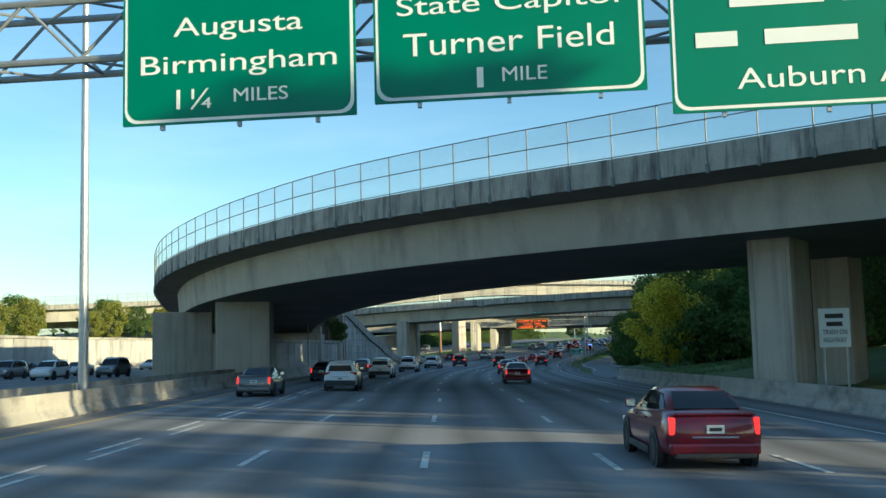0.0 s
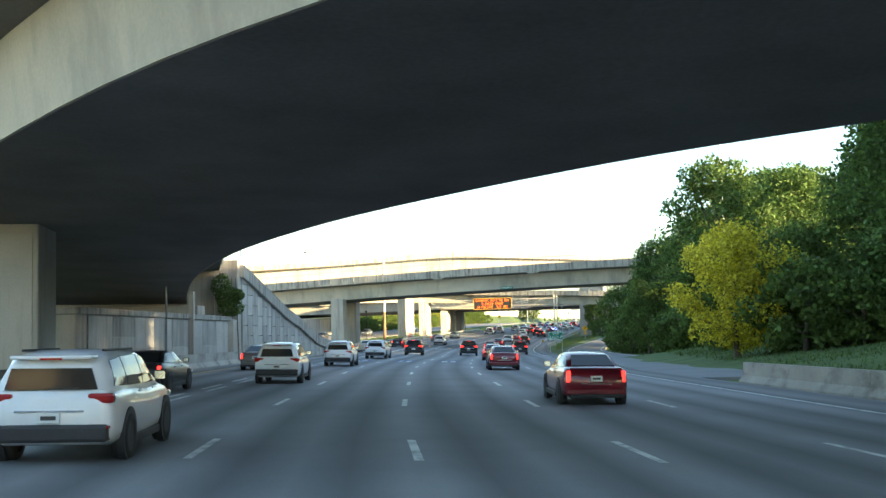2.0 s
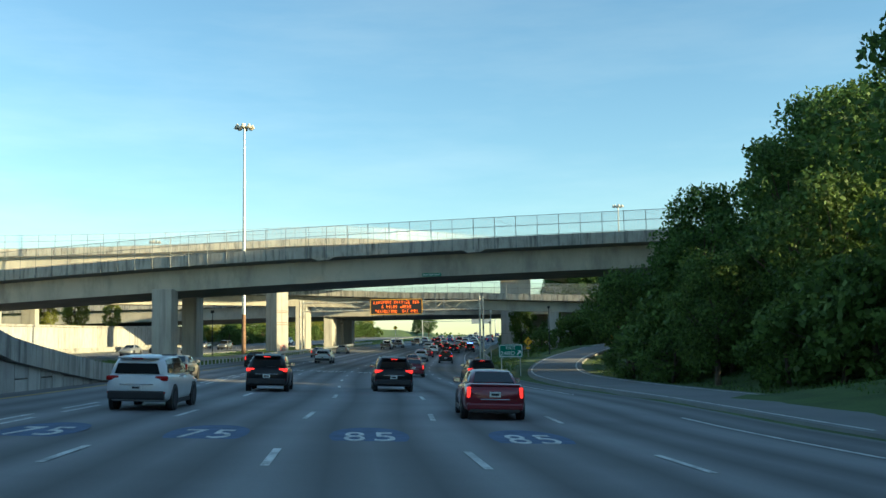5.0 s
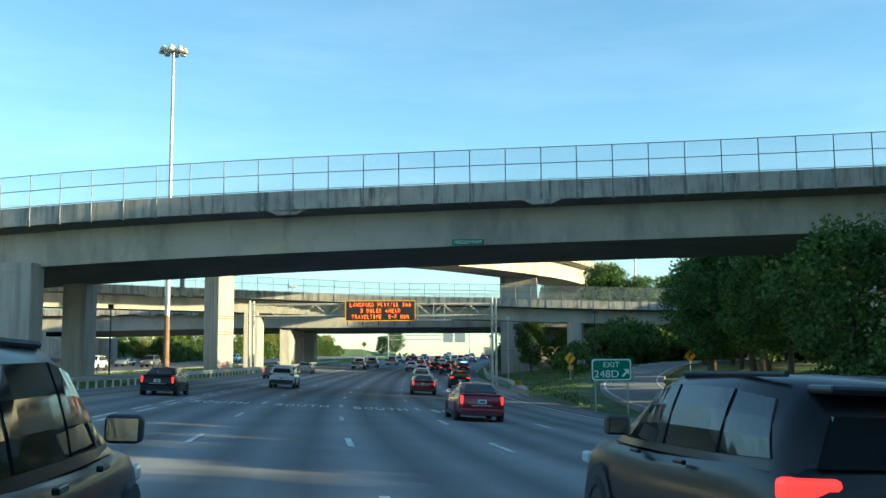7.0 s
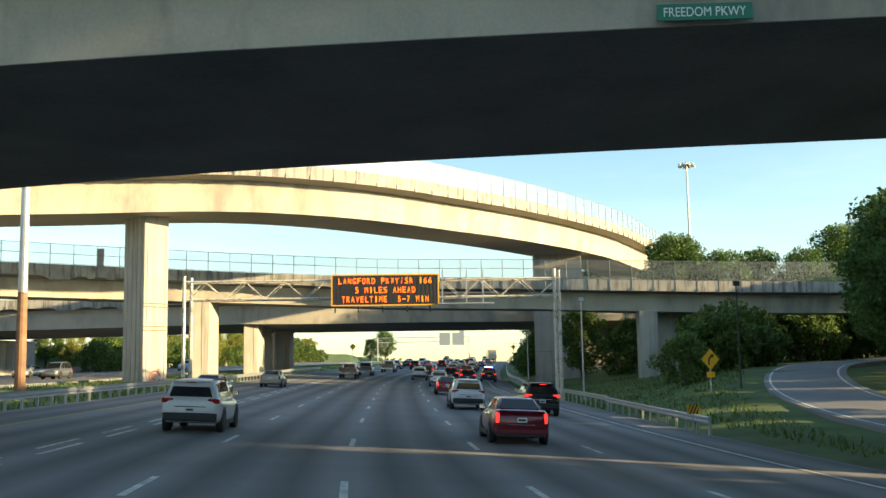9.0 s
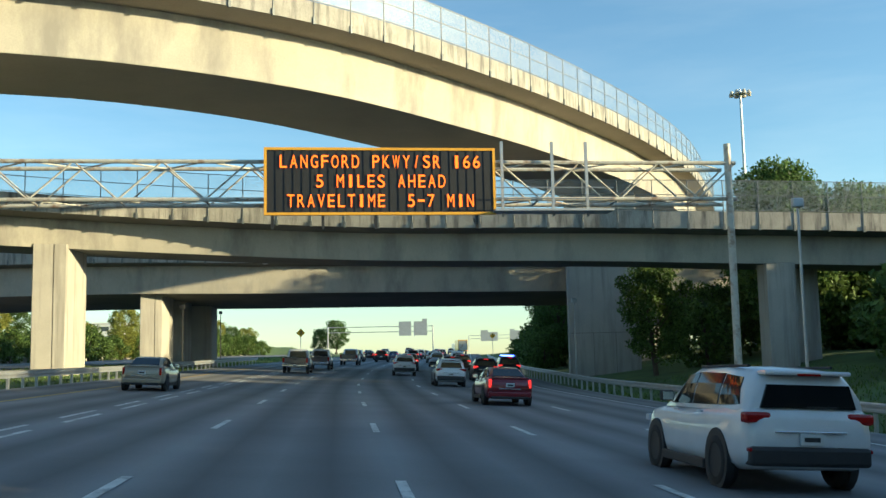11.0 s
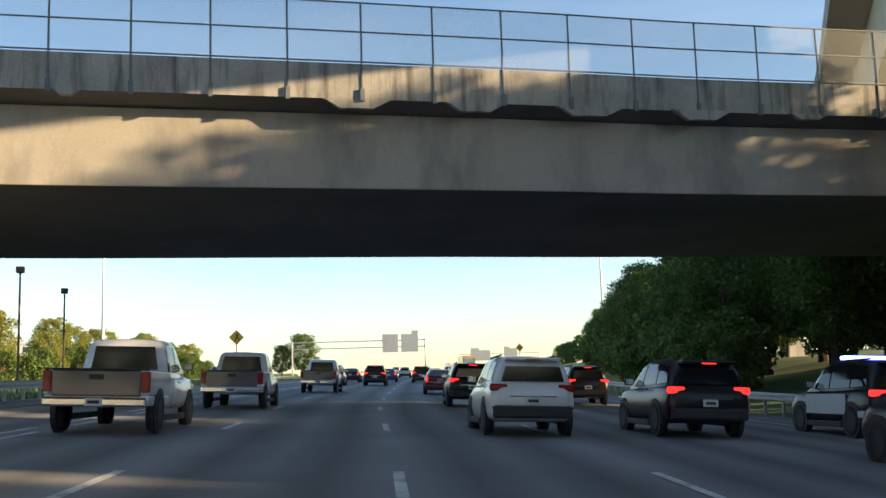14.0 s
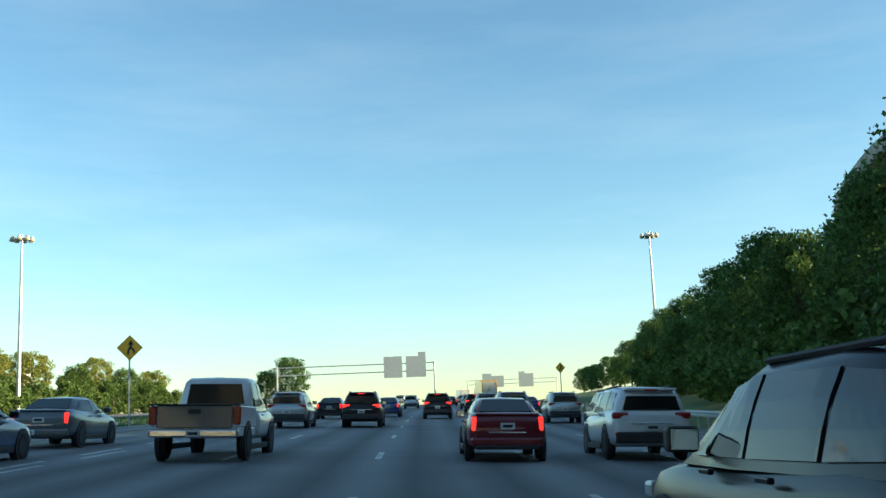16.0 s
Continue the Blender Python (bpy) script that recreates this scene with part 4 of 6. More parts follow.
for k in range(1, 26):
    part("louvre", boxed(-3.88 + k * 0.2985 - 0.008, -3.88 + k * 0.2985 + 0.008, -0.02, -0.002, 0.03, 2.17), M_BLACK, vb)
for text, w, z in (("LANGFORD PKWY/SR 166", 7.0, 1.78), ("5 MILES AHEAD", 4.55, 1.1), ("TRAVELTIME  5-7 MIN", 6.5, 0.42)):
    step = w / len(text)
    for k, ch in enumerate(text):
        if ch != " ":
            lettering(ch, 0.07 if ch == "-" else 0.44, step * (0.3 if ch in "I1/" else 0.68), M_LED, vb, Matrix.Translation(((k - (len(text) - 1) / 2) * step, -0.03, z)) @ UP)

# street name plate on the second overpass
fp = thing("street_name_sign", (0, 0, 0), "small green street name plate fixed to the girder", "road sign")
part("panel", boxed(-1.0, 1.0, -0.02, 0.02, 0.0, 0.36, 0.008), M_GREEN, fp)
lettering("FREEDOM PKWY", 0.2, 1.72, M_WHITE, fp, Matrix.Translation((0, -0.024, 0.18)) @ UP)
for bx in (-0.6, 0.6):
    part("bracket", boxed(bx - 0.04, bx + 0.04, 0.021, 0.2, 0.04, 0.32), M_GALV, fp)
fp.matrix_world = Matrix.Translation((7.65, 204.42, 9.26)) @ Matrix.Rotation(radians(-5.4), 4, 'Z')


# ---- roadside signs ----
def diamond(x, y, z, kind, label, half=0.65, h0=0.0, tilt=0.0):
    root = thing("warning_sign", Matrix.Translation(sited(x, y)) @ Matrix.Rotation(radians(16), 4, 'Z'), label, "road sign")
    for nm, s, t, mt in (("plate", half, 0.03, M_YELLOW), ("edge", half * 0.955, 0.034, M_BLACK), ("face", half * 0.93, 0.038, M_YELLOW)):
        bm = bmesh.new()
        f = [bm.verts.new((px * s, -t, pz * s)) for px, pz in ((0, 1), (-1, 0), (0, -1), (1, 0))]
        b = [bm.verts.new((v.co.x, 0, v.co.z)) for v in f]
        bm.faces.new(f)
        bm.faces.new(b[::-1])
        for i in range(4):
            bm.faces.new((f[i], b[i], b[(i + 1) % 4], f[(i + 1) % 4]))
        ob = part(nm, bm, mt, root)
        ob.location = (0, 0, z)
    k = half / 0.65
    if kind == "curve":
        pts = [(-0.12, -0.34), (-0.12, -0.02), (-0.06, 0.1), (0.06, 0.18)]
        tip = [(0.0, 0.3), (0.26, 0.3), (0.17, 0.05)]
        extra = []
    else:
        pts = [(-0.1, -0.36), (-0.05, -0.1), (0.05, 0.05), (0.05, 0.2)]
        tip = [(-0.1, 0.14), (0.05, 0.4), (0.2, 0.14)]
        extra = [[(0.22, -0.28), (0.2, -0.12), (0.07, -0.02)]]
    for ln in [pts] + extra:
        bm = bmesh.new()
        for (ax, az), (bx, bz) in zip(ln, ln[1:]):
            d = Vector((bx - ax, bz - az)).normalized() * 0.05
            q = [(ax - d.y, az + d.x), (ax + d.y, az - d.x), (bx + d.y + d.x * 0.4, bz - d.x + d.y * 0.4), (bx - d.y + d.x * 0.4, bz + d.x + d.y * 0.4)]
            bm.faces.new([bm.verts.new((px * k, -0.043, pz * k)) for px, pz in q])
        part("arrow_shaft", bm, M_BLACK, root).location = (0, 0, z)
    bm = bmesh.new()
    bm.faces.new([bm.verts.new((px * k, -0.044, pz * k)) for px, pz in tip])
    part("arrow_head", bm, M_BLACK, root).location = (0, 0, z)
    part("post", boxed(-0.04, 0.04, 0.005, 0.07, h0 - 0.3, z + half * 0.6), M_GALV, root)
    return root


d1 = diamond(21.0, 245.2, 2.45, "curve", "yellow diamond sign with a black curve arrow", h0=-0.7)
part("speed_plate", boxed(-0.28, 0.28, -0.03, 0.0, 1.35, 1.7), M_YELLOW, d1)
diamond(32.5, 242, 2.6, "curve", "yellow diamond sign with a black curve arrow beside the ramp", h0=-0.6)
diamond(-10.6, 376, 4.9, "merge", "yellow diamond merge sign on the grass median")
diamond(24.5, 440, 4.6, "merge", "yellow diamond sign beside the far shoulder")
ex = guide_sign(14.15, 16.5, 199.2, 0.85, 2.15, [("EXIT", 0.29, 0.92, 0.0, 0.94), ("248D", 0.40, 1.4, -0.3, 0.42)], "exit_sign", "green exit sign with white lettering and an arrow in the gore")
bm = bmesh.new()
for q in (((0.56, 0.31), (0.64, 0.23), (0.92, 0.51), (0.84, 0.59)), ((0.68, 0.68), (1.0, 0.68), (1.0, 0.36))):
    bm.faces.new([bm.verts.new((x, -0.072, z)) for x, z in q])
part("arrow", bm, M_WHITE, ex)
for x in (-0.92, 0.92):
    part("leg", boxed(x - 0.04, x + 0.04, 0.02, 0.1, -2.0, 1.2), M_GALV, ex)
ls = thing("litter_sign", EARLY @ Matrix.Translation((22.2, 49.0, 0)), "white roadside notice with dark lettering", "road sign")
part("plate", boxed(-0.68, 0.68, -0.03, 0.0, 1.9, 3.65, 0.01), M_WHITE, ls)
for k, (text, w) in enumerate(((None, 0.8), (None, 0.7), ("TRASH ON", 1.05), ("HIGHWAY", 1.0))):
    if text is None:
        part("bar", boxed(-w / 2, w / 2, -0.04, -0.032, 3.2 - 0.36 * k, 3.4 - 0.36 * k), M_BLACK, ls)
        continue
    lettering(text, 0.22, w, M_BLACK, ls, Matrix.Translation((0, -0.04, 3.3 - 0.36 * k)) @ UP)
for x in (-0.5, 0.5):
    part("leg", boxed(x - 0.04, x + 0.04, 0.0, 0.07, -0.2, 3.4), M_GALV, ls)


# ---- high-mast lamps and lamp posts ----
def high_mast(x, y, h, label, rusty=0.0, r=0.26, z0=0.0):
    root = thing("high_mast_lamp", (x, y, z0 + rz(y)), label, "street lamp")
    if rusty:
        part("lower_mast", tubed((0, 0, -0.3), (0, 0, rusty), r, r * 0.82, 12), M_RUST_SHADOW, root, "rust-brown lower mast")
    part("mast", tubed((0, 0, rusty), (0, 0, h), r * (0.82 if rusty else 1.0), r * 0.4, 12), M_GALV, root)
    part("ring", tubed((0, 0, h - 0.7), (0, 0, h - 0.55), 0.75, 0.75, 16), M_GALV, root)
    for k in range(8):
        a = 2 * math.pi * k / 8
        bm = bmesh.new()
        c = Vector((math.cos(a) * 1.15, math.sin(a) * 1.15, h - 0.75))
        tube(bm, c + Vector((0, 0, 0.45)), c, 0.16, 0.34, 10)
        tube(bm, c, c - Vector((0, 0, 0.12)), 0.34, 0.28, 10)
        part("lamp_head", bm, M_TRUSS, root)
    return root


high_mast(-19.3, 243.0, 34.2, "tall high-mast lamp with rust-brown foot beside the median", 6.7, 0.33)
high_mast(0.75, 40.6, 30, "tall steel high-mast lamp standing on the median barrier", r=0.22)
high_mast(-27.5, 448.5, 22.7, "high-mast lamp beyond the far carriageway", r=0.3)
high_mast(56.6, 464.4, 24.3, "high-mast lamp above the roadside trees", r=0.3)
high_mast(53.1, 348.9, 34.5, "high-mast lamp behind the flyover", r=0.35)
high_mast(33.8, 151.0, 29.6, "high-mast lamp rising over the roadside trees", r=0.2)
high_mast(-57.5, 333.5, 26, "high-mast lamp beyond the far retaining wall", r=0.3)


def lamp_post(x, y, h, material, z0=0.0):
    root = thing("lamp_post", sited(x, y, z0), "dark slim lamp post with a box head", "street lamp")
    part("post", tubed((0, 0, -0.3), (0, 0, h), 0.07, 0.05), material, root)
    part("head", boxed(-0.2, 0.2, -0.14, 0.14, h, h + 0.34, 0.04), material, root)


lamp_post(-19.0, 222, 6.4, M_BLACK)
lamp_post(-25.5, 226, 4.4, M_GALV)
lamp_post(-15.2, 312, 6.0, M_BLACK)
lamp_post(-18.4, 352, 7.0, M_BLACK)
lamp_post(-17.6, 341, 7.2, M_RUST_SHADOW)
lamp_post(16.0, 302.8, 5.6, M_GALV)
lamp_post(24.6, 250, 7.0, M_BLACK, 0.3)
lamp_post(16.6, 262, 7.2, M_GALV)

# ---- far gantries seen from behind or beyond ----
def far_gantry(y, x0, x1, z, signs):
    root = thing("sign_gantry", LATE @ Matrix.Translation((0, y, 0)), "distant grey sign gantry across the motorway", "gantry")
    part("beam", tubed((x0, 0, z), (x1, 0, z), 0.12, seg=6), M_GALV, root)
    part("beam", tubed((x0, 0, z - 1.5), (x1, 0, z - 1.5), 0.12, seg=6), M_GALV, root)
    for x in (x0, x1):
        part("upright", tubed((x, 0, 0), (x, 0, z + 0.2), 0.18, seg=8), M_GALV, root)
    for a, b, c, d in signs:
        part("sign_panel", boxed(a, b, -0.2, -0.1, c, d), M_SIGNBACK, root, "bare metal back of a guide sign")
    return root


far_gantry(520, -14.4, 15.8, 8.6, [(6.0, 9.55, 5.9, 10.0), (10.3, 14.15, 5.9, 9.95), (12.7, 14.15, 9.97, 10.7)])
far_gantry(700, 41.4, 75.0, 7.5, [(47.0, 50.4, 4.8, 9.9), (50.45, 55.0, 4.8, 9.0), (60.7, 66.2, 4.6, 9.5), (60.7, 62.9, 9.52, 10.2)])

# ---- distant buildings ----
def block(x, y, w, d, h, label, z0=2.0):
    root = thing("office_building", sited(x, y, z0), label, "building")
    part("wall", boxed(-w / 2, w / 2, -d / 2, d / 2, -3, h, 0.1), M_BLDG, root)
    part("roof_edge", boxed(-w / 2 - 0.3, w / 2 + 0.3, -d / 2 - 0.3, d / 2 + 0.3, h, h + 0.8, 0.1), M_BLDG, root)
    n, f = int(w / 5), int(h / 4)
    for i in range(n):
        for j in range(f):
            wx, wz = -w / 2 + (i + 0.5) * w / n, (j + 0.55) * h / f
            part("window", boxed(wx - 1.5, wx + 1.5, -d / 2 - 0.06, -d / 2 - 0.02, wz - 0.9, wz + 0.9), M_PANE, root)


M_BLDG = mat("pale_render", (0.62, 0.62, 0.60), 0.8, var=0.08, scale=0.2)
M_PANE = mat("dark_window", (0.05, 0.06, 0.07), 0.15, var=0.2, scale=0.3)
block(187, 600, 30, 30, 50, "white office block with dark windows above the trees")
block(-118, 650, 30, 20, 12, "pale distant building beyond the motorway")


# ---- words and route shields painted on the lanes ----
def on_lane(off, y):
    """Flat on the banked lane, read by a driver who heads up the road."""
    turn = math.atan2(cx(y - 3) - cx(y + 3), 6.0)
    return Matrix.Translation((cx(y) + off, y, sz(off, y) + 0.014)) @ Matrix.Rotation(math.atan(bank(y)), 4, 'Y') @ Matrix.Rotation(turn, 4, 'Z')


M_BLUEPAINT = mat("worn_blue_road_paint", (0.07, 0.11, 0.20), 0.8, var=0.35, scale=3.0)
for off in (-5.5, -1.8, 1.8, 5.4):
    root = thing("road_lettering", on_lane(off, 189.2), "worn white lettering painted across the lane", "road marking", "lettering painted on the lanes")
    for k, ch in enumerate("SOUTH"):
        lettering(ch, 2.3, 0.40, M_LINE_W, root, Matrix.Translation(((k - 2) * 0.52, 0, 0)))
for off, num in ((-5.5, "75"), (-1.8, "75"), (1.8, "85"), (5.4, "85")):
    root = thing("route_shield", on_lane(off, 122.5), "worn blue route shield painted on the lane", "road marking", "shields painted on the lanes")
    bm = bmesh.new()
    ring = [bm.verts.new((0.95 * math.sin(a) * (1 + 0.06 * math.cos(2 * a)), 2.2 * math.cos(a), 0.0)) for a in [i * math.tau / 28 for i in range(28)]]
    bm.faces.new(ring[::-1])
    part("field", bm, M_BLUEPAINT, root)
    for k, ch in enumerate(num):
        lettering(ch, 2.0, 0.46, M_LINE_W, root, Matrix.Translation(((k - 0.5) * 0.66, -0.2, 0.004)))

# ---- vehicles ----
def paint(name, rgb, rough=0.28, metal=0.2):
    m = mat(name, rgb, rough, metal, var=0.06, scale=3, fine=60, bump=0.0, coat=0.8)
    m.node_tree.nodes["Principled BSDF"].inputs["Coat Roughness"].default_value = 0.06
    return m


P_RED = paint("red_car_paint", (0.16, 0.006, 0.016))
P_WHITE = paint("white_car_paint", (0.68, 0.69, 0.70), 0.35, 0.0)
P_BLACK = paint("black_car_paint", (0.012, 0.012, 0.014))
for socket, value in (("Coat Weight", 0.12), ("Metallic", 0.0), ("Specular IOR Level", 0.25)):
    P_BLACK.node_tree.nodes["Principled BSDF"].inputs[socket].default_value = value
P_GREY = paint("grey_car_paint", (0.16, 0.165, 0.17), 0.3, 0.5)
P_SILVER = paint("silver_car_paint", (0.42, 0.43, 0.43), 0.3, 0.6)
P_TAN = paint("beige_car_paint", (0.34, 0.29, 0.21), 0.35, 0.3)
P_DUST = paint("dusty_brown_paint", (0.13, 0.11, 0.10), 0.6, 0.0)
P_BLUE = paint("blue_car_paint", (0.02, 0.045, 0.14))
M_GLASS = mat("dark_car_glass", (0.012, 0.014, 0.016), 0.06, var=0.05, bump=0.0, spec=0.4)
M_TYRE = mat("tyre_rubber", (0.022, 0.022, 0.022), 0.85, var=0.2, scale=8)
M_RIM = mat("alloy_rim", (0.42, 0.42, 0.43), 0.3, 0.8, var=0.08, bump=0)
M_TRIM = mat("black_plastic", (0.025, 0.025, 0.027), 0.6, var=0.15, scale=8)
M_CHROME = mat("chrome", (0.65, 0.65, 0.66), 0.12, 1.0, var=0.03, bump=0)
M_TAIL = mat("red_lens", (0.30, 0.006, 0.006), 0.15, var=0.05, bump=0)
M_HEAD = mat("clear_lens", (0.60, 0.62, 0.64), 0.1, var=0.05, bump=0)
M_BRAKE = glow("lit_tail_light", (1.0, 0.03, 0.025), 0.75)
M_BLUELIGHT = glow("blue_flashing_light", (0.05, 0.08, 1.0), 14.0)
M_PLATE = mat("number_plate", (0.62, 0.63, 0.62), 0.5, var=0.05, bump=0)


def eased(stations, n=3):
    """Stations with n steps between each two, on a smooth line through them."""
    S = np.array(stations, float)
    S = np.vstack((S[:1], S, S[-1:]))
    out = []
    for i in range(1, len(S) - 2):
        a, b, c, d = S[i - 1:i + 3]
        for k in range(n):
            t = k / n
            q = 0.5 * (2 * b + (c - a) * t + (2 * a - 5 * b + 4 * c - d) * t * t + (3 * b - a - 3 * c + d) * t ** 3)
            q[0] = b[0] + (c[0] - b[0]) * t
            out.append(tuple(q))
    return out + [tuple(S[-1])]


def loft(stations):
    """stations: (y, half width, bottom, top); a rounded shell lofted from rear to front."""
    stations = eased(stations)
    bm = bmesh.new()
    rows = []
    for y, w, zb, zt in stations:
        h = zt - zb
        half = [(0.0, zb), (0.80 * w, zb), (0.95 * w, zb + 0.10 * h), (0.99 * w, zb + 0.26 * h), (1.0 * w, zb + 0.42 * h), (0.998 * w, zb + 0.56 * h), (0.98 * w, zb + 0.70 * h), (0.955 * w, zb + 0.84 * h), (0.91 * w, zb + 0.95 * h), (0.82 * w, zt), (0.45 * w, zt + 0.012), (0.0, zt + 0.015)]
        ring = [(x, z) for x, z in half] + [(-x, z) for x, z in half[-2:0:-1]]
        rows.append([bm.verts.new((x, y, z)) for x, z in ring])
    n = len(rows[0])
    for a, b in zip(rows, rows[1:]):
        for i in range(n):
            j = (i + 1) % n
            bm.faces.new((a[i], a[j], b[j], b[i]))
    bm.faces.new(rows[0])
    bm.faces.new(rows[-1][::-1])
    return bm


def cabin(stations):
    """stations: (y, half width at the base, base z, half width at the top, top z)"""
    bm = bmesh.new()
    rows = []
    for y, wb, zb, wt, zt in stations:
        m = (wb + wt) / 2 + 0.03
        rg = [(wb, zb), (m, (zb + zt) / 2), (wt + 0.03, zt - 0.07), (wt - 0.06, zt), (0, zt + 0.02)]
        ring = rg + [(-x, z) for x, z in rg[-2::-1]]
        rows.append([bm.verts.new((x, y, z)) for x, z in ring])
    n = len(rows[0])
    for a, b in zip(rows, rows[1:]):
        for i in range(n - 1):
            bm.faces.new((a[i], a[i + 1], b[i + 1], b[i]))
    bm.faces.new(rows[0])
    bm.faces.new(rows[-1][::-1])
    return bm


def quad(pts, off):
    """A thin pane through four corners, lifted off along its normal."""
    bm = bmesh.new()
    P = [Vector(p) for p in pts]
    nrm = (P[1] - P[0]).cross(P[3] - P[0]).normalized() * off
    f = [bm.verts.new(p + nrm) for p in P]
    b = [bm.verts.new(p - nrm * 0.4) for p in P]
    bm.faces.new(f)
    bm.faces.new(b[::-1])
    for i in range(4):
        bm.faces.new((f[i], b[i], b[(i + 1) % 4], f[(i + 1) % 4]))
    return bm


def wheel(root, x, y, r, w):
    s = 1 if x > 0 else -1
    ob = part("wheel", boxed(-0.05, 0.05, -0.05, 0.05, -0.05, 0.05), M_TRIM, root)
    ob.location = (x, y, r)
    bm = bmesh.new()
    seg = 20
    prof = [(-w / 2, r * 0.66), (-w / 2, r * 0.93), (-w / 2 + 0.03, r), (w / 2 - 0.03, r), (w / 2, r * 0.93), (w / 2, r * 0.66)]
    rings = [[bm.verts.new((px, pr * math.cos(2 * math.pi * k / seg), pr * math.sin(2 * math.pi * k / seg))) for k in range(seg)] for px, pr in prof]
    for a, b in zip(rings, rings[1:]):
        for k in range(seg):
            bm.faces.new((a[k], a[(k + 1) % seg], b[(k + 1) % seg], b[k]))
    part("tyre", bm, M_TYRE, ob, smooth=True)
    bm = bmesh.new()
    tube(bm, (s * (w / 2 - 0.05), 0, 0), (s * (w / 2 - 0.035), 0, 0), r * 0.67, seg=20)
    for k in range(5):
        a = 2 * math.pi * k / 5
        q = [(0.03, 0.06), (0.62 * r, 0.035), (0.62 * r, -0.035), (0.03, -0.06)]
        vs = [bm.verts.new((s * (w / 2 - 0.012), u * math.cos(a) - v * math.sin(a), u * math.sin(a) + v * math.cos(a))) for u, v in q]
        bm.faces.new(vs)
    part("rim", bm, M_RIM, ob)


def vehicle(kind, col, label, lit=True, police=False):
    root = thing(kind, (0, 0, 0), label, "car")
    tail = M_BRAKE if lit else M_TAIL
    if kind == "sedan":
        L, W, H, r = 4.7, 1.84, 1.43, 0.33
        body = [(-2.36, 0.70, 0.42, 0.86), (-2.28, 0.84, 0.32, 1.00), (-2.0, 0.90, 0.26, 1.06), (-1.3, 0.92, 0.22, 1.04), (0, 0.92, 0.2, 0.97), (1.1, 0.915, 0.22, 0.95), (1.9, 0.89, 0.24, 0.84), (2.25, 0.80, 0.28, 0.72), (2.36, 0.62, 0.36, 0.62)]
        cab = [(-1.85, 0.74, 0.98, 0.62, 1.05), (-1.1, 0.80, 0.98, 0.58, 1.38), (-0.3, 0.82, 0.97, 0.60, 1.43), (0.25, 0.82, 0.95, 0.60, 1.41), (1.15, 0.80, 0.93, 0.66, 0.99)]
        axle = (-1.42, 1.42)
        rear = [(-0.60, -1.80, 1.07), (0.60, -1.80, 1.07), (0.50, -1.13, 1.355), (-0.50, -1.13, 1.355)]
        front = [(0.64, 1.10, 1.02), (-0.64, 1.10, 1.02), (-0.54, 0.33, 1.385), (0.54, 0.33, 1.385)]
        side = [((-1.55, 1.06), (-0.30, 1.02), (-0.30, 1.37), (-1.0, 1.33)), ((-0.24, 1.02), (0.95, 1.0), (0.22, 1.35), (-0.24, 1.37))]
    elif kind == "pickup_truck":
        L, W, H, r = 5.8, 2.02, 1.93, 0.39
        body = [(0.05, 0.96, 0.45, 1.14), (0.9, 0.99, 0.42, 1.14), (1.7, 0.99, 0.42, 1.16), (2.5, 0.97, 0.45, 1.12), (2.85, 0.90, 0.5, 1.02), (2.92, 0.8, 0.55, 0.9)]
        cab = [(-0.55, 0.90, 1.10, 0.72, 1.84), (-0.3, 0.92, 1.10, 0.74, 1.91), (0.6, 0.92, 1.10, 0.74, 1.92), (0.95, 0.92, 1.12, 0.72, 1.86), (1.65, 0.92, 1.12, 0.80, 1.17)]
        axle = (-1.75, 1.85)
        rear = [(-0.70, -0.56, 1.28), (0.70, -0.56, 1.28), (0.62, -0.56, 1.76), (-0.62, -0.56, 1.76)]
        front = [(0.76, 1.6, 1.2), (-0.76, 1.6, 1.2), (-0.66, 1.0, 1.82), (0.66, 1.0, 1.82)]
        side = [((-0.42, 1.22), (0.35, 1.22), (0.35, 1.80), (-0.36, 1.80)), ((0.42, 1.22), (1.42, 1.22), (0.95, 1.77), (0.42, 1.80))]
    else:
        L, W, H, r = 4.6, 1.88, 1.69, 0.36
        if kind == "large_suv":
            L, H = 5.0, 1.78
        k = H - 1.69
        body = [(-2.30, 0.76, 0.42, 0.98), (-2.22, 0.88, 0.34, 1.12), (-1.9, 0.93, 0.28, 1.14), (-1.2, 0.94, 0.26, 1.12), (0, 0.94, 0.25, 1.06), (1.1, 0.935, 0.26, 1.05), (1.85, 0.91, 0.28, 0.98), (2.2, 0.82, 0.34, 0.86), (2.32, 0.66, 0.42, 0.74)]
        cab = [(-2.20, 0.80, 1.06, 0.62, 1.46 + k), (-1.92, 0.86, 1.08, 0.64, 1.62 + k), (-1.0, 0.86, 1.06, 0.66, 1.68 + k), (0.1, 0.86, 1.04, 0.66, 1.66 + k), (0.45, 0.86, 1.04, 0.66, 1.58 + k), (1.2, 0.84, 1.03, 0.70, 1.09)]
        axle = (-1.35, 1.40)
        rear = [(-0.67, -2.225, 1.125), (0.67, -2.225, 1.125), (0.575, -2.222, 1.44 + k), (-0.575, -2.222, 1.44 + k)]
        front = [(0.70, 1.15, 1.12), (-0.70, 1.15, 1.12), (-0.60, 0.5, 1.55 + k), (0.60, 0.5, 1.55 + k)]
        side = [((-1.95, 1.16), (-1.2, 1.13), (-1.2, 1.57 + k), (-1.75, 1.53 + k)), ((-1.14, 1.13), (-0.15, 1.11), (-0.15, 1.59 + k), (-1.14, 1.58 + k)), ((-0.09, 1.11), (1.0, 1.10), (0.38, 1.53 + k), (-0.09, 1.59 + k))]
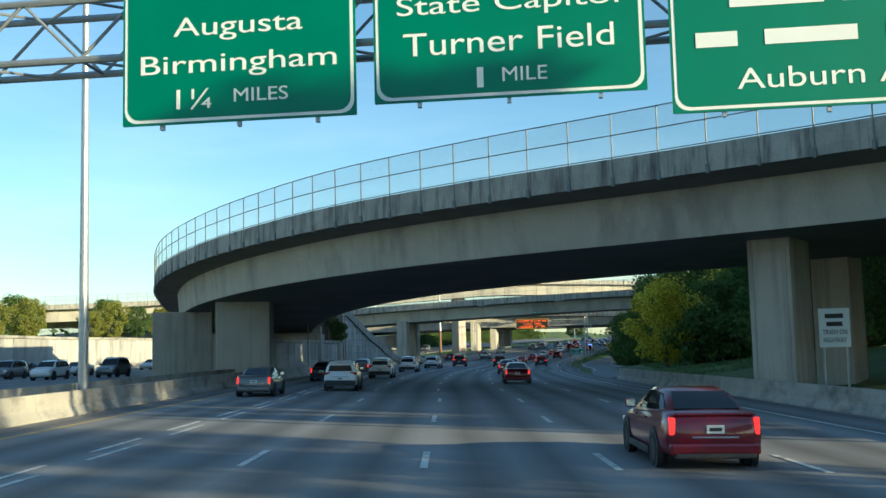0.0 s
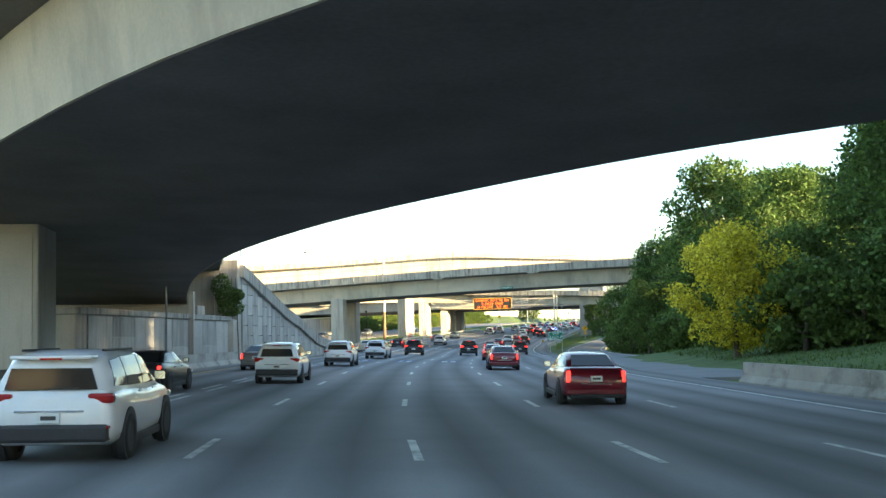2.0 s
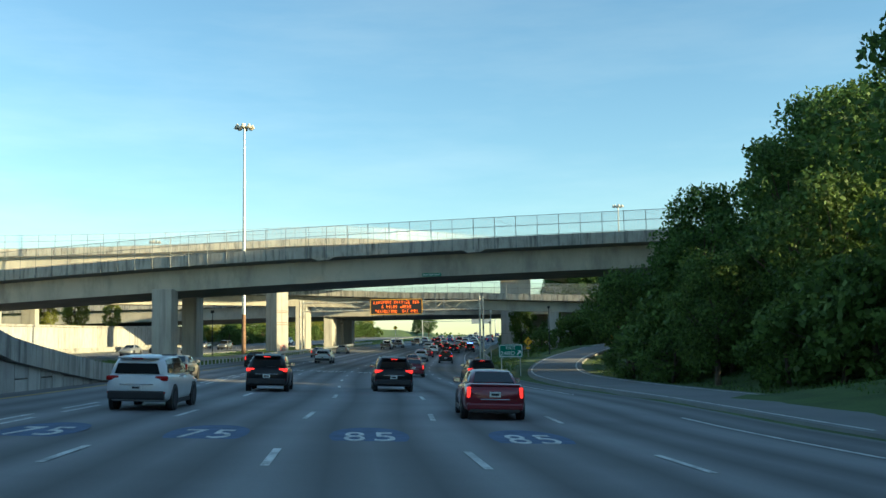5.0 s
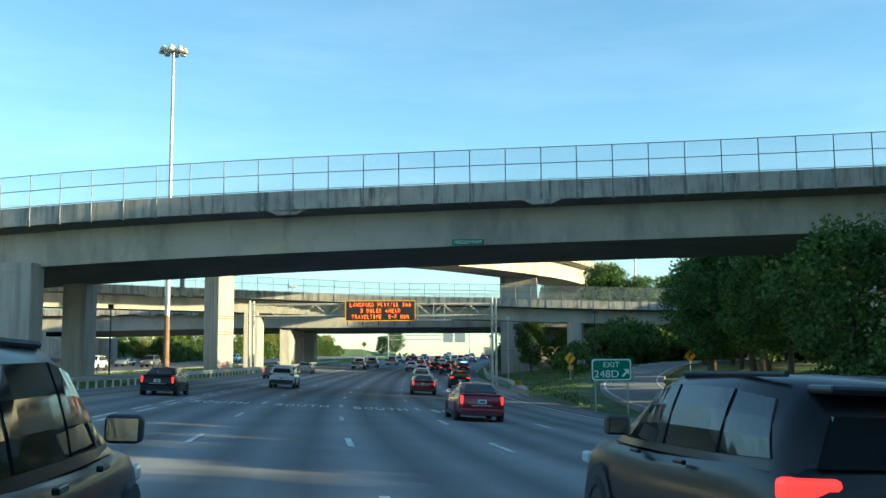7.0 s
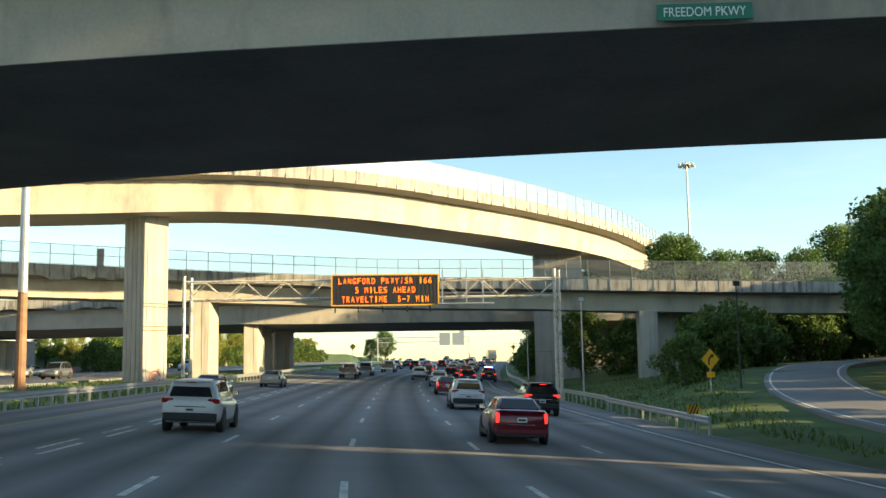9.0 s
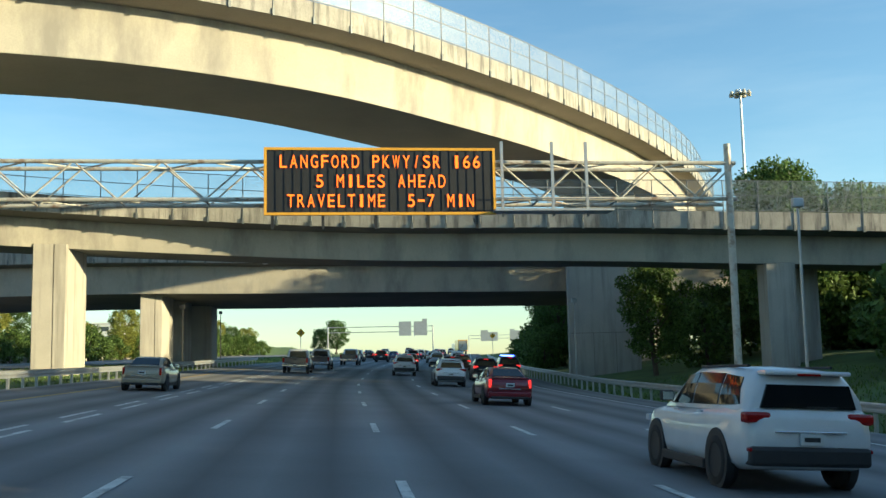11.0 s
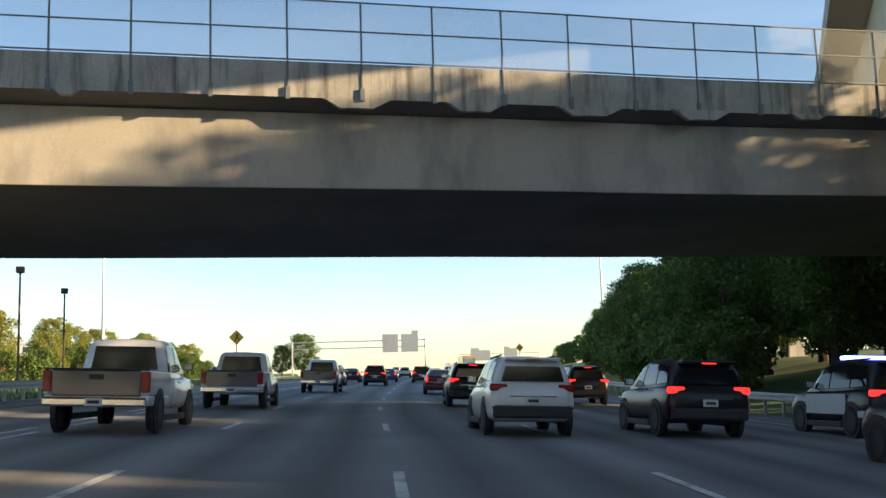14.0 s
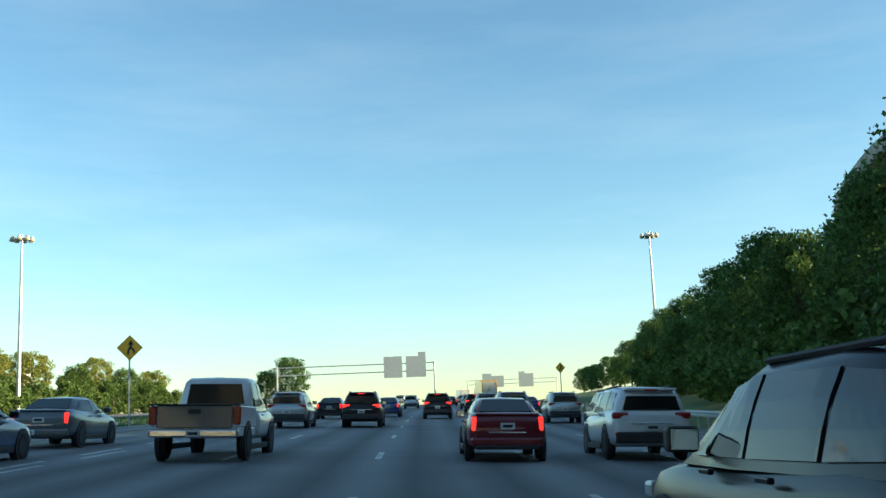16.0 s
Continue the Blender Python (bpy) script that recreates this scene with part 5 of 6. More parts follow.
    shell = part("body", loft(body), col, root, smooth=True)
    part("cabin", cabin(cab), col, root, smooth=True)
    part("rear_window", quad(rear, 0.03), M_GLASS, root, "dark tinted rear window")
    part("windscreen", quad(front, 0.03), M_GLASS, root)

    def cab_w(z, y):
        ys = [c[0] for c in cab]
        wb, zb, wt, zt = [np.interp(y, ys, [c[i] for c in cab]) for i in (1, 2, 3, 4)]
        return float(np.interp(z, (zb, (zb + zt) / 2, zt - 0.07), (wb, (wb + wt) / 2 + 0.03, wt + 0.03)))

    def side_pane(s, q):
        """A pane that follows the curve of the cabin's side."""
        bm = bmesh.new()
        rows = []
        for v in np.linspace(0, 1, 4):
            row = []
            for u in np.linspace(0, 1, 6):
                y, z = (np.array(q[0]) * (1 - u) + np.array(q[1]) * u) * (1 - v) + (np.array(q[3]) * (1 - u) + np.array(q[2]) * u) * v
                row.append((s * (cab_w(z, y) + 0.014), y, z))
            rows.append(row)
        grids = [[[bm.verts.new((x - s * d, y, z)) for x, y, z in row] for row in rows] for d in (0.0, 0.05)]
        for grid in grids:
            for a, b in zip(grid, grid[1:]):
                for k in range(5):
                    bm.faces.new((a[k], a[k + 1], b[k + 1], b[k]))
        rim = [[g[0][k] for k in range(6)] + [g[r][5] for r in (1, 2, 3)] + [g[3][k] for k in (4, 3, 2, 1, 0)] + [g[r][0] for r in (2, 1)] for g in grids]
        for k in range(len(rim[0])):
            n = (k + 1) % len(rim[0])
            bm.faces.new((rim[0][k], rim[0][n], rim[1][n], rim[1][k]))
        return bm
    for s in (1, -1):
        for q in side:
            part("side_window", side_pane(s, q), M_GLASS, root)
        for y in axle:
            bm = tubed((s * (W / 2 - 0.10), y, r + 0.02), (s * (W / 2 + 0.012), y, r + 0.02), r + 0.07, seg=20)
            part("wheel_arch", bm, M_TRIM, root)
            wheel(root, s * (W / 2 - 0.09), y, r, 0.225)
        my = 0.75 if kind != "pickup_truck" else 1.25
        mz = 1.0 if kind == "sedan" else (1.14 if kind != "pickup_truck" else 1.32)
        bm = boxed(s * (W / 2 + 0.03) - 0.11, s * (W / 2 + 0.03) + 0.11, my - 0.07, my + 0.07, mz - 0.02, mz + 0.15, 0.035)
        mir = part("mirror", bm, col if kind == "sedan" else M_TRIM, root)
        part("mirror_glass", boxed(s * (W / 2 + 0.03) - 0.09, s * (W / 2 + 0.03) + 0.09, my - 0.083, my - 0.07, mz, mz + 0.13), M_CHROME, mir)
        part("sill", boxed(s * W / 2 - 0.06 - 0.02 * s, s * W / 2 + 0.005 - 0.02 * s, axle[0] + r + 0.08, axle[1] - r - 0.08, 0.2, 0.34, 0.02), M_TRIM, root)
        hx = s * (W / 2 - 0.005)
        hz = 0.86 if kind == "sedan" else 1.0
        for y in (-0.75, 0.25):
            if kind != "pickup_truck" or y > 0:
                part("door_handle", boxed(hx - 0.02, hx + 0.02, y, y + 0.2, hz, hz + 0.035, 0.01), col, root)
    yr = body[0][0]
    if kind == "sedan":
        for s in (1, -1):
            part("tail_light", boxed(s * 0.755 - 0.055, s * 0.755 + 0.055, -2.345, -2.2, 0.66, 0.97, 0.025), tail, root, "tall red tail light")
            part("headlight", boxed(s * 0.70 - 0.16, s * 0.70 + 0.16, 2.12, 2.30, 0.58, 0.70, 0.03), M_HEAD, root)
        part("boot_lip", boxed(-0.72, 0.72, -2.33, -2.2, 1.0, 1.05, 0.02), col, root)
        part("chrome_strip", boxed(-0.42, 0.42, -2.375, -2.33, 0.60, 0.635, 0.01), M_CHROME, root)
        part("rear_bumper", boxed(-0.82, 0.82, -2.38, -2.1, 0.30, 0.52, 0.06), col, root)
        part("lower_valance", boxed(-0.72, 0.72, -2.395, -2.2, 0.24, 0.34, 0.03), M_TRIM, root)
        pz, py = 0.76, -2.375
        part("centre_brake_light", boxed(-0.12, 0.12, -1.32, -1.27, 1.28, 1.305), tail, root)
    elif kind == "pickup_truck":
        bed = part("bed", boxed(-0.98, 0.98, -2.78, -0.62, 0.52, 0.72, 0.02), col, root)
        for s in (1, -1):
            part("bed_side", boxed(s * 0.95 - 0.05, s * 0.95 + 0.05, -2.78, -0.62, 0.73, 1.20, 0.02), col, root)
            part("tail_light", boxed(s * 0.93 - 0.085, s * 0.93 + 0.085, -2.83, -2.74, 0.78, 1.18, 0.02), tail, root)
            part("headlight", boxed(s * 0.75 - 0.16, s * 0.75 + 0.16, 2.74, 2.93, 0.82, 1.0, 0.03), M_HEAD, root)
        part("bed_front", boxed(-0.9, 0.9, -0.7, -0.63, 0.73, 1.2, 0.02), col, root)
        part("tailgate", boxed(-0.84, 0.84, -2.84, -2.76, 0.70, 1.20, 0.03), P_DUST, root, "dusty brown tailgate")
        part("tailgate_handle", boxed(-0.14, 0.14, -2.855, -2.83, 1.02, 1.12, 0.01), M_TRIM, root)
        part("rear_bumper", boxed(-0.98, 0.98, -2.95, -2.78, 0.50, 0.68, 0.04), M_CHROME, root)
        part("bed_cap_rail", boxed(-0.99, 0.99, -2.86, -2.74, 1.2, 1.235, 0.01), M_TRIM, root)
        pz, py = 0.59, -2.955
    else:
        for s in (1, -1):
            part("tail_light", boxed(s * 0.72 - 0.19, s * 0.72 + 0.19, -2.29, -2.12, 0.92, 1.07, 0.04), tail, root)
            part("reflector", boxed(s * 0.72 - 0.14, s * 0.72 + 0.14, -2.33, -2.2, 0.55, 0.60, 0.015), M_TAIL, root)
            part("headlight", boxed(s * 0.68 - 0.18, s * 0.68 + 0.18, 2.05, 2.27, 0.74, 0.86, 0.03), M_HEAD, root)
            part("roof_rail", tubed((s * 0.60, -1.7, H - 0.0), (s * 0.60, 0.1, H - 0.01), 0.022, seg=6), M_TRIM, root)
        part("spoiler", boxed(-0.60, 0.60, -2.28, -1.95, H - 0.12, H - 0.06, 0.025), col, root)
        part("rear_bumper", boxed(-0.84, 0.84, -2.35, -2.05, 0.36, 0.62, 0.05), M_TRIM, root, "dark plastic rear bumper")
        part("rear_wiper", boxed(-0.02, 0.4, -2.27, -2.25, 1.13, 1.155), M_TRIM, root)
        part("centre_brake_light", boxed(-0.16, 0.16, -2.29, -2.27, H - 0.13, H - 0.10), tail, root)
        part("tailgate_trim", boxed(-0.5, 0.5, -2.335, -2.3, 0.80, 0.83, 0.01), M_CHROME, root)
        pz, py = 0.72, -2.335
    pl = part("number_plate", boxed(-0.16, 0.16, py - 0.02, py + 0.03, pz - 0.075, pz + 0.075, 0.006), M_PLATE, root)
    part("bar", boxed(-0.11, 0.11, py - 0.026, py - 0.019, pz - 0.03, pz + 0.03), M_TRIM, pl)
    if police:
        part("light_bar", boxed(-0.55, 0.55, -0.35, -0.1, H + 0.02, H + 0.12, 0.03), M_BLUELIGHT, root, "lit blue light bar")
        for s in (1, -1):
            part("door_panel", boxed(s * 0.945 - 0.012, s * 0.945 + 0.012, -1.1, 1.0, 0.5, 0.98, 0.01), P_WHITE, root, "white door panel")
    return root


def place(root, off, y, turn=0.0, first=False):
    """Stand a vehicle with its rear bumper at y, off metres from the middle lane line."""
    flip = 180 if turn else 0
    yc = y + 2.35
    m = Matrix.Translation((cx(yc) + off, yc, sz(off, yc) + (-0.05 if off < -25 else 0.0))) @ Matrix.Rotation(math.atan(bank(yc)) if off > -26 else 0.0, 4, 'Y') @ Matrix.Rotation(math.atan2(cx(yc - 3) - cx(yc + 3), 6.0) + radians(flip), 4, 'Z')
    if first:
        root.matrix_world = m
        return root
    return copy_thing(root, m)


V = {}


def traffic(key, kind, col, label, spots, **kw):
    root = vehicle(kind, col, label, **kw)
    V[key] = root
    for i, s in enumerate(spots):
        ob = place(root, s[0], s[1], *(s[2:] or (0,)), first=(i == 0))
        tagged(ob, group="traffic on the motorway")


traffic("red", "sedan", P_RED, "dark red saloon car with lit tail lights in its lane", [(5.3, 18.6), (5.3, 68), (5.4, 100), (5.4, 129), (5.2, 180), (5.2, 216), (5.5, 265), (3.0, 346)])
traffic("white_suv", "suv", P_WHITE, "white compact SUV with dark lower trim on the asphalt", [(-5.5, 54), (-5.4, 80), (-5.2, 105), (-5.2, 130), (-5.2, 217), (5.4, 240), (5.6, 288.5), (3.0, 309.0), (6.4, 346), (2.0, 414)], lit=False)
traffic("black_suv", "suv", P_BLACK, "black SUV with red tail lights in traffic", [(-3.2, 145), (2.6, 148), (8.9, 164), (8.9, 236), (8.9, 300), (9.0, 331), (3.55, 326.6), (6.9, 309), (-1.9, 372), (1.9, 390), (5.4, 417)])
traffic("police", "large_suv", P_BLACK, "black and white patrol SUV with blue lights on the shoulder", [(11.6, 309)], police=True)
traffic("grey_sedan", "sedan", P_GREY, "dark grey saloon car in the carpool lane", [(-9.2, 47), (-9.0, 96), (-9.2, 242), (-9.8, 353.5), (-9.2, 430)])
traffic("black_sedan", "sedan", P_BLACK, "black saloon car in traffic", [(-9.3, 194), (-9.0, 72), (3.4, 470), (-5.4, 392)])
traffic("tan_sedan", "sedan", P_TAN, "beige saloon car in the carpool lane", [(-9.6, 158), (-9.2, 271)], lit=False)
traffic("pickup", "pickup_truck", P_WHITE, "white pickup truck with a dusty brown tailgate", [(-4.0, 347), (-5.7, 309), (-4.9, 322.8)], lit=False)
traffic("silver_suv", "suv", P_SILVER, "silver SUV far ahead in traffic", [(-1.8, 452), (5.4, 440), (5.4, 520), (-5.4, 500), (-5.4, 425), (5.5, 372), (-5.4, 372), (9.0, 362), (8.9, 378), (5.5, 395)], lit=False)
traffic("blue_sedan", "sedan", P_BLUE, "dark blue saloon car ahead in traffic", [(9.4, 404), (9.0, 460), (1.8, 510), (1.9, 440), (-9.3, 345), (1.8, 405), (-1.8, 398)])
opp = "car waiting in the opposite carriageway"
for key, kind, col, nm, spots in (("o1", "sedan", P_SILVER, "silver saloon ", [(-31, 58), (-38, 92), (-34, 236), (-45, 130), (-41, 300)]), ("o2", "suv", P_WHITE, "white SUV ", [(-34.5, 78), (-31, 108), (-42, 60), (-31, 255), (-38, 210), (-34, 340)]),
                                  ("o3", "sedan", P_BLACK, "black saloon ", [(-34.3, 50), (-38, 66), (-31, 132), (-45, 95), (-38, 262)]), ("o4", "large_suv", P_GREY, "grey SUV ", [(-31, 84), (-41.5, 84), (-34.5, 120), (-34, 290)])):
    root = vehicle(kind, col, nm + opp, lit=False)
    for i, (off, y) in enumerate(spots):
        tagged(place(root, off, y, 1, first=(i == 0)), group="traffic on the opposite carriageway")


# box truck and bus far ahead
def box_truck(off, y, col, label):
    yc = y + 4
    root = thing("box_truck", (cx(yc) + off, yc, sz(off, yc)), label, "truck", "traffic on the motorway")
    part("cargo_box", boxed(-1.2, 1.2, -4.2, 2.0, 0.95, 3.6, 0.05), col, root)
    part("cab", boxed(-1.1, 1.1, 2.1, 3.9, 0.6, 2.6, 0.15), P_WHITE, root)
    part("rear_door", boxed(-1.05, 1.05, -4.24, -4.21, 1.1, 3.4), M_TRUSS, root)
    part("chassis", boxed(-0.45, 0.45, -4.1, 3.6, 0.55, 0.93), M_TRIM, root)
    for s in (1, -1):
        part("tail_light", boxed(s * 1.0 - 0.12, s * 1.0 + 0.12, -4.26, -4.2, 0.75, 0.9), M_BRAKE, root)
        for yy in (-2.6, 2.9):
            wheel(root, s * 0.98, yy, 0.48, 0.3)
    return root


M_TRUCKY = paint("yellow_truck_paint", (0.62, 0.33, 0.02))
box_truck(9.1, 480, M_TRUCKY, "yellow box truck far ahead in traffic")
box_truck(5.4, 560, P_WHITE, "white box truck far ahead in traffic")

# ---- trees ----
def tree_meshes(seed, height, spread, leaf, count, low=0.22, clumps=34):
    rng = np.random.default_rng(seed)
    bm = bmesh.new()
    r0 = height * 0.02 + 0.06
    top = Vector((rng.normal(0, 0.3), rng.normal(0, 0.3), height * 0.62))
    tube(bm, (0, 0, -0.4), top * 0.5, r0, r0 * 0.7, 9)
    tube(bm, top * 0.5, top, r0 * 0.7, r0 * 0.3, 8)
    centres = []
    for i in range(clumps):
        h = low + (1 - low) * ((i + 0.5) / clumps) ** 0.85
        prof = math.sin(math.pi * min(1.0, (h - low * 0.7) / (1.06 - low * 0.7))) ** 0.62
        a = i * 2.399 + rng.uniform(-0.4, 0.4)
        rr = spread * prof * rng.uniform(0.35, 1.0)
        c = Vector((math.cos(a) * rr, math.sin(a) * rr, height * h * 0.97))
        centres.append((c, spread * rng.uniform(0.20, 0.36)))
        if i % 3 == 0:
            s = top * min(1.0, h * 0.8)
            tube(bm, s, s.lerp(c, 0.85), r0 * 0.28, r0 * 0.08, 6)
    trunk = bpy.data.meshes.new("trunk")
    bm.to_mesh(trunk)
    bm.free()
    trunk.materials.append(M_BARK)
    per = count // clumps
    vs, fs = [], []
    for c, r in centres:
        d = rng.normal(size=(per, 3))
        d /= np.linalg.norm(d, axis=1)[:, None]
        d[:, 2] *= 0.8
        pos = np.array(c) + d * r * rng.uniform(0.45, 1.12, size=(per, 1))
        u = rng.normal(size=(per, 3))
        u /= np.linalg.norm(u, axis=1)[:, None]
        w = np.cross(u, rng.normal(size=(per, 3)))
        w /= np.linalg.norm(w, axis=1)[:, None]
        sz = leaf * rng.uniform(0.6, 1.35, size=(per, 1))
        for p, a, b in zip(pos, u * sz, w * sz * 0.62):
            k = len(vs)
            vs += [p - a, p + b, p + a, p - b]
            fs.append((k, k + 1, k + 2, k + 3))
    crown = bpy.data.meshes.new("crown")
    crown.from_pydata([tuple(v) for v in vs], [], fs)
    return trunk, crown


TREE_KINDS = {
    "oak": (tree_meshes(3, 14, 5.2, 0.185, 13000, 0.2, 44), M_LEAF, "broad dark green tree with dense leaves"),
    "tall": (tree_meshes(5, 18, 5.4, 0.19, 15000, 0.16, 52), M_LEAF, "tall dark green tree on the bank"),
    "mid": (tree_meshes(8, 11, 4.2, 0.165, 10500, 0.18, 40), M_LEAF_MID, "leafy mid-green tree on the grass"),
    "spring": (tree_meshes(11, 9.6, 4.4, 0.14, 14000, 0.1, 44), M_LEAF_YEL, "yellow-green spring tree on the grass bank, leaves coloured as if sunlit"),
    "sunlit_tone": (tree_meshes(21, 10, 4.3, 0.18, 9000, 0.1, 38), M_LEAF_SUNLIT, "light green tree with sunlight put into its leaf colour"),
    "bush": (tree_meshes(14, 4.2, 2.6, 0.16, 3000, 0.05, 22), M_LEAF_MID, "low leafy green bush by the wall"),
}
for kind_ in TREE_KINDS.values():
    kind_[0][1].materials.append(kind_[1])


def tree(kind, x, y, s=1.0, turn=0.0, group=""):
    (trunk, crown), _, label = TREE_KINDS[kind]
    z = ground_z(x, y)
    nm = "bush" if kind == "bush" else "tree"
    root = thing(nm, Matrix.Translation((x, y, z)) @ Matrix.Rotation(turn, 4, 'Z') @ Matrix.Scale(s, 4), label, nm, group)
    link_mesh("trunk", trunk, None, root)
    link_mesh("crown", crown, None, root)
    return root


rt = random.Random(4)


def clear(x, y, r=4.5):
    """Not on the exit ramp, nor under an overpass."""
    for p in RAMP:
        if (p.x - x) ** 2 + (p.y - y) ** 2 < (4.2 + r * 0.6) ** 2:
            return False
    for a in (B2_BAND, B3_BAND, B5_BAND):
        t = (x - a[0][0]) / (a[1][0] - a[0][0])
        yy = a[0][1] + t * (a[1][1] - a[0][1])
        if yy - r * 0.7 < y < yy + 13 + r * 0.7:
            return False
    return True


B2_BAND = ((81, 189), (-82, 232))
B3_BAND = ((95, 285), (-88, 258))
B5_BAND = ((79, 323), (-87, 315))

RIGHT = "trees along the outer verge"
tree("spring", *sited(21.3, 118)[:2], 1.0, 0.4, RIGHT)
# tall rows behind the verge are added to shade the wall and curved ramp
for x, y, k, s in ((25.5, 143, "tall", 1.02), (31, 133, "mid", 0.9), (27, 127, "mid", 0.85), (33, 152, "mid", 0.95), (28.5, 161, "mid", 1.05), (34, 120, "tall", 0.95), (43, 138, "mid", 1.0), (31, 108, "tall", 0.95), (36, 98, "tall", 1.05), (43, 110, "tall", 1.15), (39, 116, "tall", 1.1), (44, 103, "tall", 1.2), (38, 127, "tall", 1.0), (47, 118, "tall", 1.15), (35.5, 105, "tall", 1.05), (40.5, 121, "tall", 1.1), (36, 112, "tall", 1.0), (41, 108, "tall", 1.15), (42, 133, "tall", 1.0), (45, 130, "tall", 1.0),
                   (31, 172, "tall", 0.88), (40, 165, "tall", 1.1), (37, 182, "oak", 1.0), (48, 176, "tall", 1.05), (27.6, 178, "tall", 0.8), (24.6, 190, "mid", 0.85), (23.8, 168, "mid", 0.8), (28.5, 184, "oak", 0.85), (23.4, 184, "bush", 0.9), (23.0, 174, "bush", 0.9), (58, 60, "tall", 0.9), (66, 75, "tall", 1.0), (60, 92, "tall", 1.0), (70, 100, "oak", 1.1), (62, 112, "tall", 1.0), (56, 44, "oak", 1.0), (72, 55, "tall", 1.0), (44, 52, "mid", 1.0), (44, 192, "oak", 0.95), (54, 150, "mid", 1.0), (50, 124, "oak", 0.8),
                   (40, 80, "tall", 1.05), (33.5, 78, "tall", 0.92), (46, 92, "tall", 1.0), (30.5, 67, "mid", 0.95), (38, 88, "tall", 0.95), (32, 92, "tall", 1.0), (45, 82, "tall", 1.1), (52, 84, "tall", 1.05), (37, 62, "oak", 0.9), (47, 70, "tall", 0.85)):
    x, y = sited(x, y)[:2]
    tree(k, x, y, s, rt.uniform(0, 6), RIGHT)
for x, y, k, s in ((34.2, 240, "tall", 0.74), (36.8, 249, "oak", 0.92), (36.6, 233, "oak", 0.9), (39.5, 258, "tall", 0.74), (44, 265, "oak", 0.9), (48, 270, "oak", 0.85), (53, 277, "mid", 1.0), (38, 283, "mid", 0.66), (43.5, 286, "mid", 0.66), (50, 289, "mid", 0.7), (58, 289, "mid", 0.72), (65, 288, "mid", 0.75), (44, 232, "tall", 0.82), (50, 242, "tall", 0.85), (40, 224, "oak", 0.95), (34.5, 226, "mid", 1.0), (54, 232, "oak", 0.9), (58, 250, "tall", 0.8), (50, 256, "oak", 0.85), (62, 270, "tall", 0.7), (66, 240, "tall", 0.85), (70, 256, "oak", 0.9), (43.5, 252, "oak", 0.85), (37.5, 238, "oak", 0.98), (33.5, 219, "oak", 0.8), (39, 246, "mid", 1.0), (57, 264, "oak", 0.8), (48, 264, "mid", 0.9),
                   (25.5, 282, "bush", 1.3), (24.5, 262, "bush", 0.9), (35, 286, "bush", 1.3),
                   (35, 314, "mid", 0.62), (40, 311, "mid", 0.66), (47, 315, "oak", 0.52), (54, 314, "oak", 0.55), (60, 316, "mid", 0.7), (30.5, 314, "mid", 0.6), (68, 318, "oak", 0.6), (33, 309, "bush", 1.5), (44, 308, "bush", 1.6), (28, 308.5, "bush", 1.2)):
    x, y = sited(x, y)[:2]
    if clear(x, y, 1.5):
        tree(k, x, y, s, rt.uniform(0, 6), RIGHT)
def off_ramp(x, y):
    return all((p.x - x) ** 2 + (p.y - y) ** 2 > 42 for p in RAMP)


spots = [(x + rt.uniform(-1, 1), 312.5 + rt.uniform(-2, 2), ("oak", "tall", "oak", "mid")[i % 4], (0.72, 0.62, 0.78, 0.95)[i % 4]) for i, x in enumerate(range(37, 86, 4))]
spots += [(x, 285 - (x - 56) * 0.12 + rt.uniform(-2, 2), ("oak", "mid", "oak")[i % 3], rt.uniform(0.8, 0.95)) for i, x in enumerate(range(56, 92, 5))]
spots += [(x, y, "tall" if x % 2 else "oak", rt.uniform(0.72, 0.9)) for x, y in ((60, 262), (56, 270), (63, 276), (68, 268), (74, 277), (80, 270), (61, 256), (75, 262))]
# added at heights that throw shade on the last overpass's right half
spots += [(58, 314, "tall", 0.95), (66, 312, "tall", 0.95), (35.5, 310.5, "tall", 0.9), (36, 314, "tall", 0.88), (37, 312, "tall", 0.86), (41, 308.5, "tall", 0.77), (46, 311, "tall", 0.78), (51, 308, "tall", 0.76)]
for x, y, k, s in spots:
    x, y = sited(x, y)[:2]
    if off_ramp(x, y):
        tree(k, x, y, s, rt.uniform(0, 6), RIGHT)
for y in range(343, 480, 9):
    for o in (22, 29, 37):
        x, yy = 22 + (o - 22) + max(0, y - 352) * 0.2 + rt.uniform(-1.2, 1.2), y + rt.uniform(-3, 3)
        if o == 22 and y < 352:
            x += 2.5
        tree(rt.choice(("oak", "tall", "oak")), *sited(x, yy)[:2], rt.uniform(0.58, 0.76) * (1.0 if o > 22 else 0.88), rt.uniform(0, 6), RIGHT)
tree("tall", *sited(32.5, 372)[:2], 0.95, 2.0, RIGHT)
tree("tall", *sited(35, 362)[:2], 1.05, 4.0, RIGHT)
for y in range(490, 660, 18):
    tree("oak", cx(y) + 44 + rt.uniform(-2, 4), y, rt.uniform(0.55, 0.8), rt.uniform(0, 6), RIGHT)

for x, y, k, s in ((25.0, 303.5, "mid", 0.78), (33, 339, "mid", 0.9), (38, 341, "oak", 0.72), (43, 338, "mid", 0.95), (48, 341, "oak", 0.75), (54, 339, "mid", 1.0), (60, 342, "oak", 0.8), (36, 306, "mid", 0.75)):
    tree(k, x, y, s, rt.uniform(0, 6), RIGHT)
# added on the sun's line to remove lit patches under the curved ramp
for x, y, k in ((57, 50, 0.95), (51, 58, 0.9), (54, 66, 0.95), (62, 58, 1.0)):
    tree("tall", x, y, k, rt.uniform(0, 6), RIGHT)
